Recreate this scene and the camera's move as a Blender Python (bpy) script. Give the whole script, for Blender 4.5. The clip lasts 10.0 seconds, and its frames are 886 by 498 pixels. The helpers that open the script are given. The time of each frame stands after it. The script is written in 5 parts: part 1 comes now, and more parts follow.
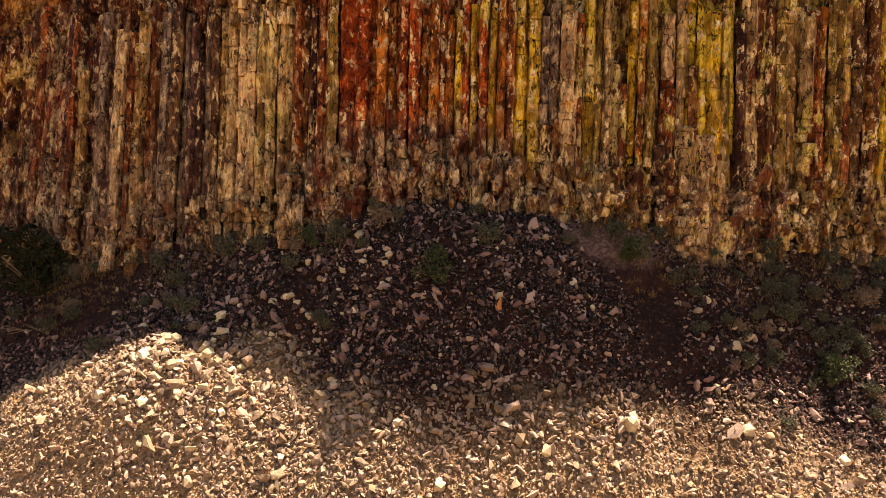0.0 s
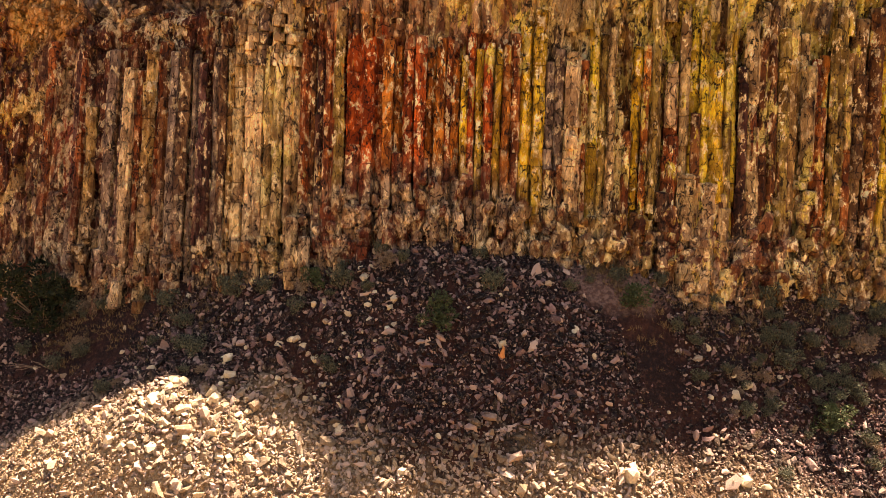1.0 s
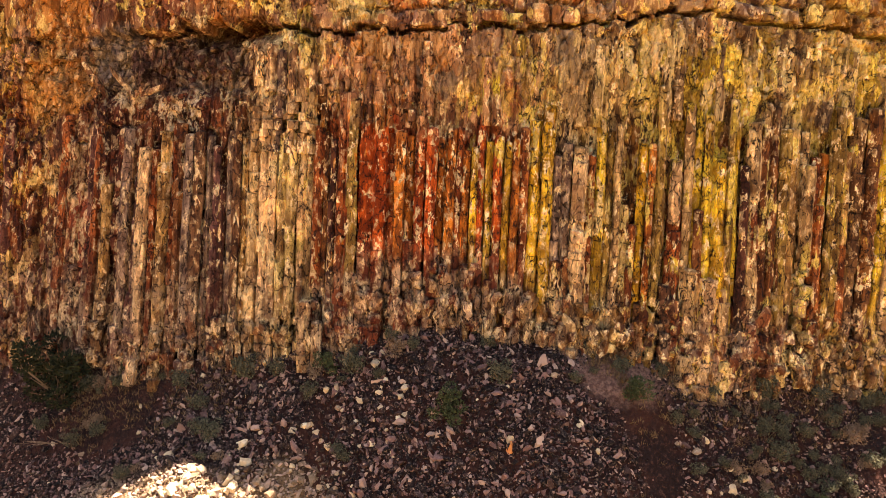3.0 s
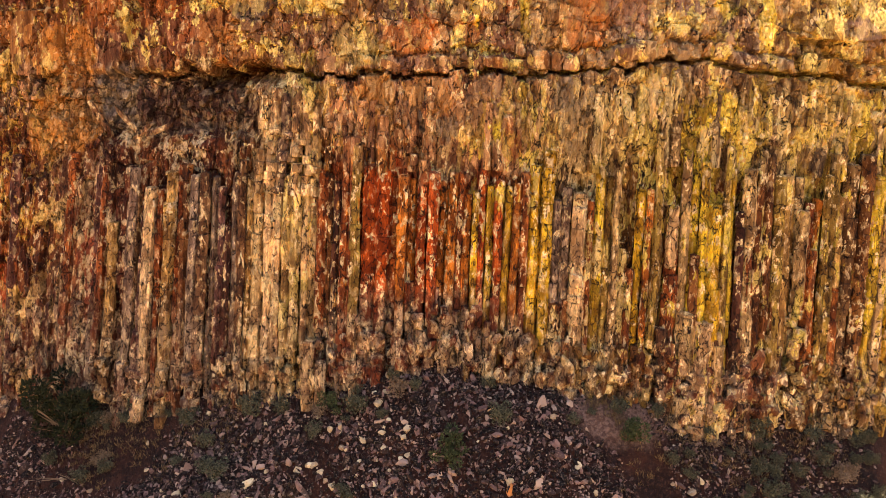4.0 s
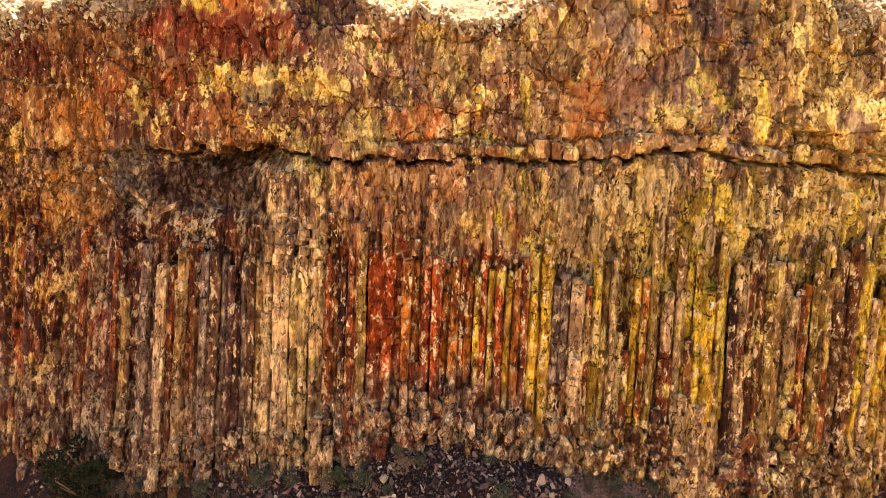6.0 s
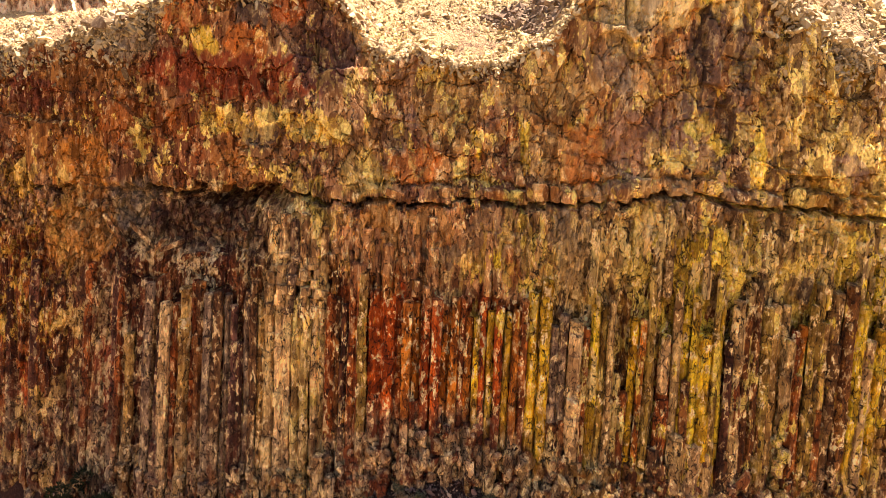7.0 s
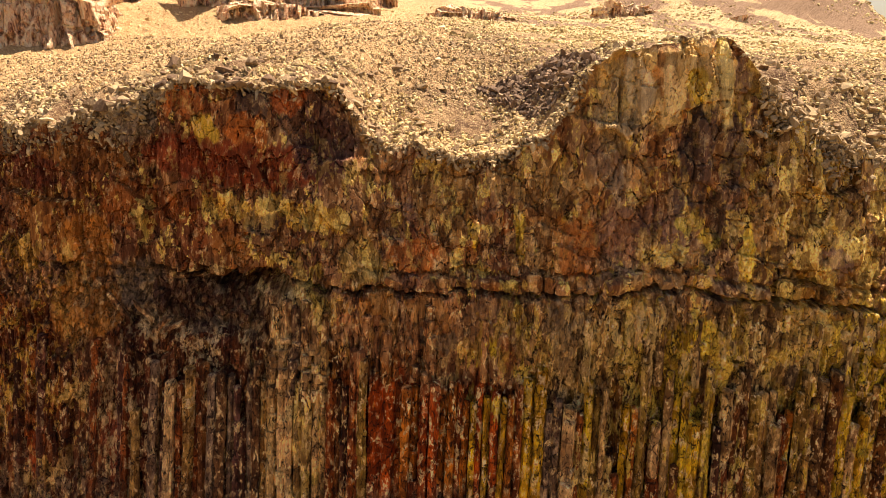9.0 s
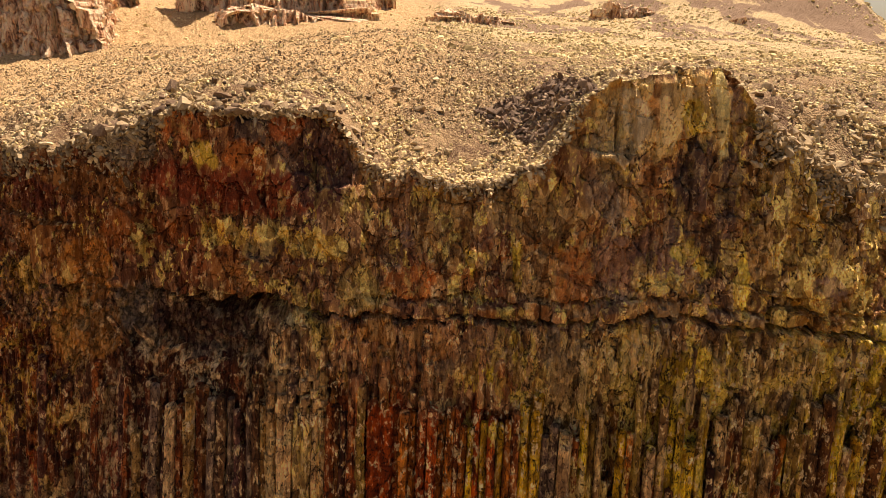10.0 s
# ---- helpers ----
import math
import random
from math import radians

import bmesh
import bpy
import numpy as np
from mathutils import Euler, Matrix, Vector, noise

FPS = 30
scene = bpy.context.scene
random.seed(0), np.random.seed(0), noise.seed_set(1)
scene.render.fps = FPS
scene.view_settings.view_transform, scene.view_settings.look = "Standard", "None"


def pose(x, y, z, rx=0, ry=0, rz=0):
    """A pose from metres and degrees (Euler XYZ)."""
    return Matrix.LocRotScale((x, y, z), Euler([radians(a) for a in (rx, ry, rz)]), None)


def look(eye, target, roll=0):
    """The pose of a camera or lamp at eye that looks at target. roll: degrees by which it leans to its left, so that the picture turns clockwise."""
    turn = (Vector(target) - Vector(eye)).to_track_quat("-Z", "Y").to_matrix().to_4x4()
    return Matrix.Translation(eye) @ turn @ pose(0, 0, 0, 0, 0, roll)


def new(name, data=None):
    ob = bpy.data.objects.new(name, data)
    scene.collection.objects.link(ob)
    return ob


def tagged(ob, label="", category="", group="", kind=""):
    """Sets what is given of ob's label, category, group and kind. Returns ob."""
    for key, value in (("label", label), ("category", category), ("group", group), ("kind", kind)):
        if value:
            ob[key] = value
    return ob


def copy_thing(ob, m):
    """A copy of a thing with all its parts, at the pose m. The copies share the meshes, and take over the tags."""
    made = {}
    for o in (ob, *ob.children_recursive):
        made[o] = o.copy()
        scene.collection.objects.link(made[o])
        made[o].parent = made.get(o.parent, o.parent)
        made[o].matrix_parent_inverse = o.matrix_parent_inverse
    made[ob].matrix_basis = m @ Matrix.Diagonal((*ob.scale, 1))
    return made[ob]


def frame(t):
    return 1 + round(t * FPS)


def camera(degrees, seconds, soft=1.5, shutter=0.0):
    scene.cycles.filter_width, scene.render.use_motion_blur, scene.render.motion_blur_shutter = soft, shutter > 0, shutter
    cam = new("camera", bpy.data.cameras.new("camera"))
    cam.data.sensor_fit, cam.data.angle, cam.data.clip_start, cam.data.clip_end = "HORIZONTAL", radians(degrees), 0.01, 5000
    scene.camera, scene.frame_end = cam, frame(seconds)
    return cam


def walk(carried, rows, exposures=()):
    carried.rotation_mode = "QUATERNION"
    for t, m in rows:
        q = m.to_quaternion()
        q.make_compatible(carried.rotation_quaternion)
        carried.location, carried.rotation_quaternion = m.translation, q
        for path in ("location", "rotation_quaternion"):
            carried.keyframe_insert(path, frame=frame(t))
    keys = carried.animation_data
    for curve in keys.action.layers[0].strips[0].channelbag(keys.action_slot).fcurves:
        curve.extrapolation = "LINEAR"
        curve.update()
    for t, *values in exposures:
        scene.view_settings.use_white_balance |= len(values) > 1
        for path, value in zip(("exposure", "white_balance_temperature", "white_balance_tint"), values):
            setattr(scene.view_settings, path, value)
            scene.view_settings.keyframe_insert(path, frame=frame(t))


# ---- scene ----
cam = camera(68.0, 10.0, soft=0.6)
METRES, EYE, TILT, LEAN, TURN = 22.0, 14.0, -11.5, -1.5, 0.0
ROWS = [
    (0.0, 0.0000, 0.0000, 0.0000, 0.000, 0.000, 0.000),
    (0.5, -0.0064, -0.0079, 0.0456, -0.107, -0.319, -0.199),
    (1.0, -0.0095, -0.0151, 0.0939, -0.069, -0.623, -0.374),
    (1.5, -0.0193, -0.0207, 0.1420, -0.315, -0.915, -0.547),
    (2.0, -0.0252, -0.0283, 0.1911, -0.365, -1.203, -0.710),
    (2.5, -0.0358, -0.0369, 0.2401, -0.549, -1.491, -0.815),
    (4.0, -0.0548, -0.0688, 0.3865, -0.961, -2.386, -0.981),
    (4.5, -0.0617, -0.0784, 0.4356, -1.110, -2.704, -0.962),
    (5.0, -0.0660, -0.0879, 0.4859, -1.121, -3.034, -0.986),
    (5.5, -0.0676, -0.0962, 0.5365, -1.091, -3.375, -0.996),
    (7.0, -0.0633, -0.1102, 0.6914, -0.841, -4.463, -0.989),
    (7.5, -0.0655, -0.1146, 0.7457, -0.950, -4.840, -0.995),
    (8.0, -0.0650, -0.1194, 0.8020, -0.981, -5.220, -0.970),
    (8.5, -0.0662, -0.1235, 0.8593, -1.043, -5.597, -0.943),
    (9.0, -0.0675, -0.1254, 0.9161, -1.109, -5.968, -0.940),
    (9.5, -0.0673, -0.1279, 0.9644, -1.163, -6.325, -0.955),
    (10.0, -0.0656, -0.1283, 0.9917, -1.197, -6.665, -0.963),
]
EXPOSURES = [(t, stops + 0.02, kelvin, 21) for t, stops, kelvin in (
    (0.0, 1.60, 8100), (0.5, 1.95, 8000), (1.0, 2.12, 8100), (2.0, 2.22, 8300), (2.5, 2.48, 8100), (4.0, 2.60, 7700), (5.5, 2.66, 7500), (7.0, 2.14, 8200), (8.0, 1.54, 8700),
    (8.5, 1.17, 8800), (9.0, 1.02, 8700), (9.5, 0.90, 8600), (10.0, 0.64, 8500))]
walk(cam, [(t, pose(0, 0, EYE, TILT, LEAN, TURN) @ pose(METRES * x, METRES * y, METRES * z, 90 + pitch, roll, yaw)) for t, x, y, z, yaw, pitch, roll in ROWS], EXPOSURES)

# ---------------------------------------------------------------- light
SUN_WAY = Vector((-0.28, -0.345, -1.0)).normalized()          # the way the sunlight travels
elevation = math.asin(-SUN_WAY.z)
azimuth = math.atan2(-SUN_WAY.x, -SUN_WAY.y)                 # from north (+y) towards east (+x)
world = bpy.data.worlds.new("sky")
scene.world = world
world.use_nodes = True
wn = world.node_tree.nodes
sky = wn.new("ShaderNodeTexSky")
sky.sky_type = "NISHITA"
sky.sun_disc = False
sky.sun_elevation, sky.sun_rotation = elevation, azimuth
sky.dust_density = 2.0
wn["Background"].inputs["Strength"].default_value = 0.062
world.node_tree.links.new(sky.outputs[0], wn["Background"].inputs["Color"])
sun_data = bpy.data.lights.new("sun", "SUN")
sun_data.energy, sun_data.angle, sun_data.color = 5.0, radians(0.53), (1.0, 0.96, 0.89)
sun = new("sun", sun_data)
sun.matrix_world = look((0, 0, 80), Vector((0, 0, 80)) + SUN_WAY)


# ---------------------------------------------------------------- noise
def hashed(ix, iy, seed):
    n = (ix.astype(np.int64) * 374761393 + iy.astype(np.int64) * 668265263 + seed * 974634777) & 0xFFFFFFFF
    n = ((n ^ (n >> 13)) * 1274126177) & 0xFFFFFFFF
    n = ((n ^ (n >> 15)) * 2246822519) & 0xFFFFFFFF
    return ((n ^ (n >> 16)) & 0xFFFFFF) / float(0xFFFFFF)


def smooth(a, b, x):
    k = np.clip((x - a) / (b - a), 0, 1)
    return k * k * (3 - 2 * k)


def vnoise(x, y, seed=0):
    x, y = np.broadcast_arrays(np.asarray(x, float), np.asarray(y, float))
    ix, iy = np.floor(x), np.floor(y)
    fx, fy = x - ix, y - iy
    fx, fy = fx * fx * (3 - 2 * fx), fy * fy * (3 - 2 * fy)
    a, b = hashed(ix, iy, seed), hashed(ix + 1, iy, seed)
    c, d = hashed(ix, iy + 1, seed), hashed(ix + 1, iy + 1, seed)
    return (a + (b - a) * fx) * (1 - fy) + (c + (d - c) * fx) * fy


def fbm(x, y, seed=0, octaves=4):
    total, amp = 0.0, 0.5
    for k in range(octaves):
        total = total + amp * (vnoise(x * 2 ** k, y * 2 ** k, seed + 17 * k) - 0.5)
        amp *= 0.5
    return total                                             # about -0.5 to 0.5


def cells(x, y, seed=0):
    """Nearest jittered cell: offset to its middle, its random numbers, and the gap to the next cell."""
    ix, iy = np.floor(x), np.floor(y)
    f1 = np.full(x.shape, 9.0)
    f2 = np.full(x.shape, 9.0)
    dx, dy, cx, cy = (np.zeros(x.shape) for _ in range(4))
    for ox in (-1, 0, 1):
        for oy in (-1, 0, 1):
            jx, jy = ix + ox, iy + oy
            px = jx + 0.12 + 0.76 * hashed(jx, jy, seed) - x
            py = jy + 0.12 + 0.76 * hashed(jx, jy, seed + 1) - y
            d = np.maximum(np.abs(px), np.abs(py)) * 0.6 + np.hypot(px, py) * 0.5
            near = d < f1
            f2 = np.where(near, f1, np.minimum(f2, d))
            f1 = np.where(near, d, f1)
            dx, dy = np.where(near, px, dx), np.where(near, py, dy)
            cx, cy = np.where(near, jx, cx), np.where(near, jy, cy)
    r = [hashed(cx, cy, seed + 40 + k) for k in range(3)]
    return dx, dy, r, f2 - f1


def slabs(x, y, seed, tilt=0.8, crack=0.08, groove=0.5):
    """Broken rock faces: every cell stands at its own depth and slope, with a crack round it. About -1 to 0.8."""
    dx, dy, r, gap = cells(x, y, seed)
    return (r[0] - 0.5) + tilt * ((r[1] - 0.5) * dx + (r[2] - 0.5) * dy) - groove * (1 - smooth(0.0, crack, gap))


# ---------------------------------------------------------------- meshes
def sheet_mesh(name, X, Y, Z, flip=False):
    """A mesh from three grids of the same shape."""
    rows, cols = X.shape
    idx = np.arange(rows * cols).reshape(rows, cols)
    quads = np.stack([idx[:-1, :-1], idx[:-1, 1:], idx[1:, 1:], idx[1:, :-1]], -1).reshape(-1, 4)
    if flip:
        quads = quads[:, ::-1]
    return raw_mesh(name, np.stack([X, Y, Z], -1).reshape(-1, 3), quads)


def raw_mesh(name, verts, faces):
    """A mesh from an array of places and one array of faces with equal corners."""
    me = bpy.data.meshes.new(name)
    n, k = faces.shape
    me.vertices.add(len(verts))
    me.vertices.foreach_set("co", np.ascontiguousarray(verts, dtype=np.float32).ravel())
    me.loops.add(n * k)
    me.loops.foreach_set("vertex_index", np.ascontiguousarray(faces, dtype=np.int32).ravel())
    me.polygons.add(n)
    me.polygons.foreach_set("loop_start", np.arange(0, n * k, k, dtype=np.int32))
    me.update(calc_edges=True)
    me.validate()
    me.shade_flat()
    return me


def put(name, me, material, parent=None, label=""):
    ob = new(name, me)
    ob.color = (0.3, 0.2, 0.1, 0.0)                          # the last number says how far a column keeps to its own colour
    if not me.materials:
        me.materials.append(material)
    if parent is not None:
        ob.parent = parent
    return tagged(ob, label=label)


# ---------------------------------------------------------------- materials
class Nodes:
    """Short words for building node materials."""

    def __init__(self, name):
        self.mat = bpy.data.materials.new(name)
        self.mat.use_nodes = True
        self.tree = self.mat.node_tree
        self.bsdf = self.tree.nodes["Principled BSDF"]
        self.bsdf.inputs["Roughness"].default_value = 0.9
        self.bsdf.inputs["Specular IOR Level"].default_value = 0.2

    def node(self, kind, **ins):
        n = self.tree.nodes.new(kind)
        for key, value in ins.items():
            self.put(n.inputs[key.replace("_", " ")], value)
        return n

    def put(self, socket, value):
        if isinstance(value, bpy.types.NodeSocket):
            self.tree.links.new(value, socket)
        else:
            socket.default_value = value

    def math(self, op, a, b=0.0, c=0.0, clamp=False):
        n = self.tree.nodes.new("ShaderNodeMath")
        n.operation, n.use_clamp = op, clamp
        for s, v in zip(n.inputs, (a, b, c)):
            self.put(s, v)
        return n.outputs[0]

    def position(self):
        n = self.tree.nodes.new("ShaderNodeNewGeometry")
        s = self.node("ShaderNodeSeparateXYZ", Vector=n.outputs["Position"])
        return n.outputs["Position"], s.outputs[0], s.outputs[1], s.outputs[2]

    def scaled(self, vector, sx, sy, sz):
        n = self.tree.nodes.new("ShaderNodeMapping")
        self.put(n.inputs["Vector"], vector)
        n.inputs["Scale"].default_value = (sx, sy, sz)
        return n.outputs[0]

    def noise(self, vector, scale=1.0, detail=4.0, rough=0.55, distortion=0.0):
        n = self.node("ShaderNodeTexNoise", Vector=vector, Scale=scale, Detail=detail, Roughness=rough, Distortion=distortion)
        return n.outputs["Fac"]

    def span(self, value, a, b, lo=0.0, hi=1.0):
        n = self.tree.nodes.new("ShaderNodeMapRange")
        n.interpolation_type = "SMOOTHSTEP"
        self.put(n.inputs[0], value)
        for s, v in zip(n.inputs[1:5], (a, b, lo, hi)):
            self.put(s, v)
        return n.outputs[0]

    def mix(self, fac, a, b, blend="MIX"):
        n = self.tree.nodes.new("ShaderNodeMix")
        n.data_type, n.blend_type = "RGBA", blend
        self.put(n.inputs[0], fac)
        for s, v in ((n.inputs[6], a), (n.inputs[7], b)):
            self.put(s, (*v, 1.0) if isinstance(v, tuple) and len(v) == 3 else v)
        return n.outputs[2]

    def ramp(self, fac, stops, kind="LINEAR"):
        n = self.tree.nodes.new("ShaderNodeValToRGB")
        n.color_ramp.interpolation = kind
        e = n.color_ramp.elements
        for k, (p, c) in enumerate(stops):
            el = e[k] if k < 2 else e.new(p)
            el.position, el.color = p, (*c, 1.0)
        self.put(n.inputs[0], fac)
        return n.outputs[0]

    def finish(self, color, bump=None, strength=0.6, distance=0.05, rough=None):
        self.put(self.bsdf.inputs["Base Color"], color)
        if rough is not None:
            self.put(self.bsdf.inputs["Roughness"], rough)
        if bump is not None:
            b = self.node("ShaderNodeBump", Height=bump, Strength=strength, Distance=distance)
            self.put(self.bsdf.inputs["Normal"], b.outputs[0])
        return self.mat


BROWN, UMBER, GREY, INK = (0.29, 0.10, 0.033), (0.15, 0.043, 0.02), (0.36, 0.23, 0.14), (0.022, 0.009, 0.006)
CREAM, TAN, OLIVE, YELLOW = (0.92, 0.63, 0.30), (0.60, 0.33, 0.12), (0.50, 0.33, 0.05), (0.88, 0.62, 0.06)
ORANGE, RED, RUST, MAUVE = (0.80, 0.27, 0.035), (0.60, 0.088, 0.010), (0.44, 0.115, 0.028), (0.32, 0.15, 0.10)


def by_x(stops):
    """Stops of a colour ramp that runs along the cliff from x = -24 to x = 22 m."""
    return [((x + 24.0) / 46.0, c) for x, c in stops]


def shares(stops):
    return by_x([(x, (v, v, v)) for x, v in stops])


# the bare rock of the columns, the lichen on it, and how much of it is covered
LOWER = by_x([(-23, (0.38, 0.11, 0.022)), (-20.5, (0.26, 0.085, 0.022)), (-18.5, BROWN), (-16.5, UMBER), (-14.6, BROWN), (-12, UMBER), (-10.2, BROWN), (-9.3, TAN), (-7.8, TAN),
              (-7.0, OLIVE), (-5.9, RUST), (-5.2, BROWN), (-4.6, RED), (-2.6, RED), (-1.9, RUST), (-1.2, RED), (0.2, (0.54, 0.12, 0.02)), (1.2, RUST),
              (2.4, (0.56, 0.17, 0.03)), (3.4, OLIVE), (4.3, GREY), (5.4, OLIVE), (8, BROWN), (13, BROWN), (17, OLIVE), (20, OLIVE)])
LICHEN = by_x([(-22, (0.80, 0.46, 0.09)), (-18, (0.64, 0.43, 0.22)), (-12, (0.84, 0.60, 0.34)), (-8.2, (0.92, 0.68, 0.32)), (-7.2, (0.82, 0.63, 0.15)), (-6.3, (0.88, 0.60, 0.20)), (-5, ORANGE), (-3, ORANGE), (-1, CREAM), (1, YELLOW),
               (3, (0.80, 0.58, 0.15)), (4.6, CREAM), (7, (0.80, 0.59, 0.17)), (10, YELLOW), (13, (0.78, 0.57, 0.17)), (19, YELLOW)])
COVER = shares([(-22, 0.36), (-18.5, 0.38), (-17, 0.34), (-15.2, 0.34), (-14.6, 0.5), (-14.0, 0.34), (-10, 0.36), (-9, 0.85), (-7.2, 0.7), (-5.8, 0.22), (-3, 0.14), (-0.5, 0.3),
                (2, 0.34), (4, 0.40), (8, 0.32), (10, 0.42), (12, 0.30), (19, 0.42)])
UPPER = by_x([(-23, (0.20, 0.055, 0.014)), (-20, (0.25, 0.08, 0.022)), (-18, (0.20, 0.055, 0.014)), (-15.5, (0.23, 0.095, 0.038)), (-13, (0.30, 0.075, 0.016)), (-11, (0.38, 0.15, 0.04)), (-9, (0.28, 0.14, 0.065)), (-7, (0.27, 0.12, 0.07)),
              (-5, TAN), (-2.5, MAUVE), (-0.5, TAN), (1.5, BROWN), (2.6, TAN), (4.2, (0.56, 0.28, 0.09)), (5.4, TAN), (6.4, (0.52, 0.34, 0.19)), (7.6, TAN),
              (9.0, (0.36, 0.22, 0.12)), (10.0, TAN), (11.2, (0.34, 0.20, 0.11)), (12.8, (0.40, 0.25, 0.09)), (15, OLIVE), (19, TAN)])


# stains and slabs with a place of their own: x, z, half width, half height, colour, how strong, how free of lichen
WEST_HIGH = [(-14.1, 31.0, 1.1, 0.9, (0.50, 0.15, 0.04), 0.92, 0.8), (-8.7, 31.5, 0.75, 0.9, (0.50, 0.14, 0.045), 0.92, 0.8), (-10.3, 31.4, 0.8, 0.8, (0.10, 0.06, 0.045), 0.9, 0.9),
             (-17.2, 30.0, 1.6, 1.1, (0.30, 0.21, 0.13), 0.9, 0.8), (-12.5, 29.9, 0.8, 0.8, (0.70, 0.44, 0.06), 0.9, 0.3), (-10.6, 30.1, 0.9, 0.9, (0.54, 0.15, 0.03), 0.8, 0.6),
             (-11.0, 28.3, 5.4, 1.2, (0.24, 0.040, 0.012), 0.9, 0.8), (-6.7, 29.1, 1.4, 1.6, (0.13, 0.055, 0.04), 0.9, 0.85), (-22.8, 26.7, 1.9, 1.0, (0.17, 0.04, 0.02), 0.85, 0.8),
             (-19.7, 23.4, 1.5, 1.5, (0.58, 0.22, 0.04), 0.75, 0.5), (-16.5, 25.6, 2.6, 1.1, (0.36, 0.10, 0.02), 0.75, 0.3), (-19.5, 28.0, 2.4, 0.9, (0.30, 0.12, 0.03), 0.7, 0.2), (-22.5, 24.2, 1.6, 1.4, (0.40, 0.15, 0.03), 0.7, 0.2), (-9.6, 25.5, 0.8, 0.6, (0.14, 0.09, 0.06), 0.8, 0.8)]
# the entry at -12.9 is dark rock with the hollow's shade painted in
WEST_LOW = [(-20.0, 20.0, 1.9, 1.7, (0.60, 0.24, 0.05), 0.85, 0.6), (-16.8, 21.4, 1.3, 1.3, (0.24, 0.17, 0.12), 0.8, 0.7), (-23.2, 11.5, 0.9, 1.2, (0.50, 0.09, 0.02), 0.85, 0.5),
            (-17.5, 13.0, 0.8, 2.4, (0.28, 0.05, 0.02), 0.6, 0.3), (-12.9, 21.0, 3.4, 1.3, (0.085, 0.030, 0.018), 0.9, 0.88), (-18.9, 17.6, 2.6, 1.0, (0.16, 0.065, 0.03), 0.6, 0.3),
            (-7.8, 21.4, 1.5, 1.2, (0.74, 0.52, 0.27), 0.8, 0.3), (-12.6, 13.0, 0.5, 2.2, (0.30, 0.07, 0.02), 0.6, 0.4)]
BAND = [(-4.0, 21.7, 0.8, 1.2, (0.62, 0.30, 0.09), 0.85, 0.75), (-1.7, 22.2, 1.0, 0.8, (0.66, 0.32, 0.11), 0.9, 0.9), (-1.6, 20.9, 1.2, 0.5, (0.30, 0.20, 0.13), 0.9, 0.9),
        (1.3, 21.4, 1.5, 1.7, (0.36, 0.20, 0.10), 0.8, 0.8), (1.9, 20.3, 0.4, 0.9, (0.40, 0.13, 0.04), 0.8, 0.8), (2.6, 22.1, 0.2, 0.7, (0.92, 0.68, 0.10), 0.9, 0.0),
        (4.6, 21.6, 0.9, 1.3, (0.42, 0.29, 0.16), 0.8, 0.7), (7.7, 22.6, 0.45, 1.0, (0.88, 0.62, 0.28), 0.95, 0.5), (15.8, 22.3, 1.1, 1.0, (0.66, 0.46, 0.22), 0.8, 0.6),
        (15.4, 19.9, 0.35, 0.5, (0.10, 0.06, 0.04), 0.9, 0.9), (12.8, 20.0, 0.5, 1.2, (0.30, 0.15, 0.07), 0.7, 0.5)]
EAST_HIGH = [(-4.7, 24.2, 1.2, 1.0, (0.68, 0.48, 0.15), 0.75, 0.2), (-2.5, 24.6, 1.1, 0.8, (0.60, 0.20, 0.05), 0.85, 0.75), (-1.1, 27.4, 1.6, 1.9, (0.48, 0.27, 0.085), 0.7, 0.1), (3.0, 28.2, 2.2, 1.2, (0.56, 0.36, 0.14), 0.7, 0.1),
             (0.3, 26.0, 0.2, 1.0, (0.95, 0.68, 0.10), 0.9, 0.0), (2.3, 25.6, 0.22, 1.0, (0.98, 0.72, 0.12), 0.95, 0.0), (4.2, 26.0, 0.14, 1.0, (0.95, 0.68, 0.12), 0.95, 0.0),
             (4.75, 25.6, 0.85, 1.3, (0.50, 0.185, 0.055), 0.92, 0.95), (6.6, 26.6, 1.2, 1.2, (0.34, 0.17, 0.10), 0.9, 0.9), (8.2, 26.4, 0.7, 1.6, (0.30, 0.15, 0.10), 0.8, 0.8), (5.9, 30.0, 0.85, 0.9, (0.34, 0.19, 0.10), 0.95, 0.9),
             (8.9, 25.6, 0.9, 0.36, (0.84, 0.66, 0.26), 0.9, 0.0), (9.9, 27.1, 0.6, 0.5, (0.80, 0.62, 0.14), 0.85, 0.0), (10.8, 26.3, 0.5, 0.5, (0.84, 0.64, 0.12), 0.85, 0.0)]
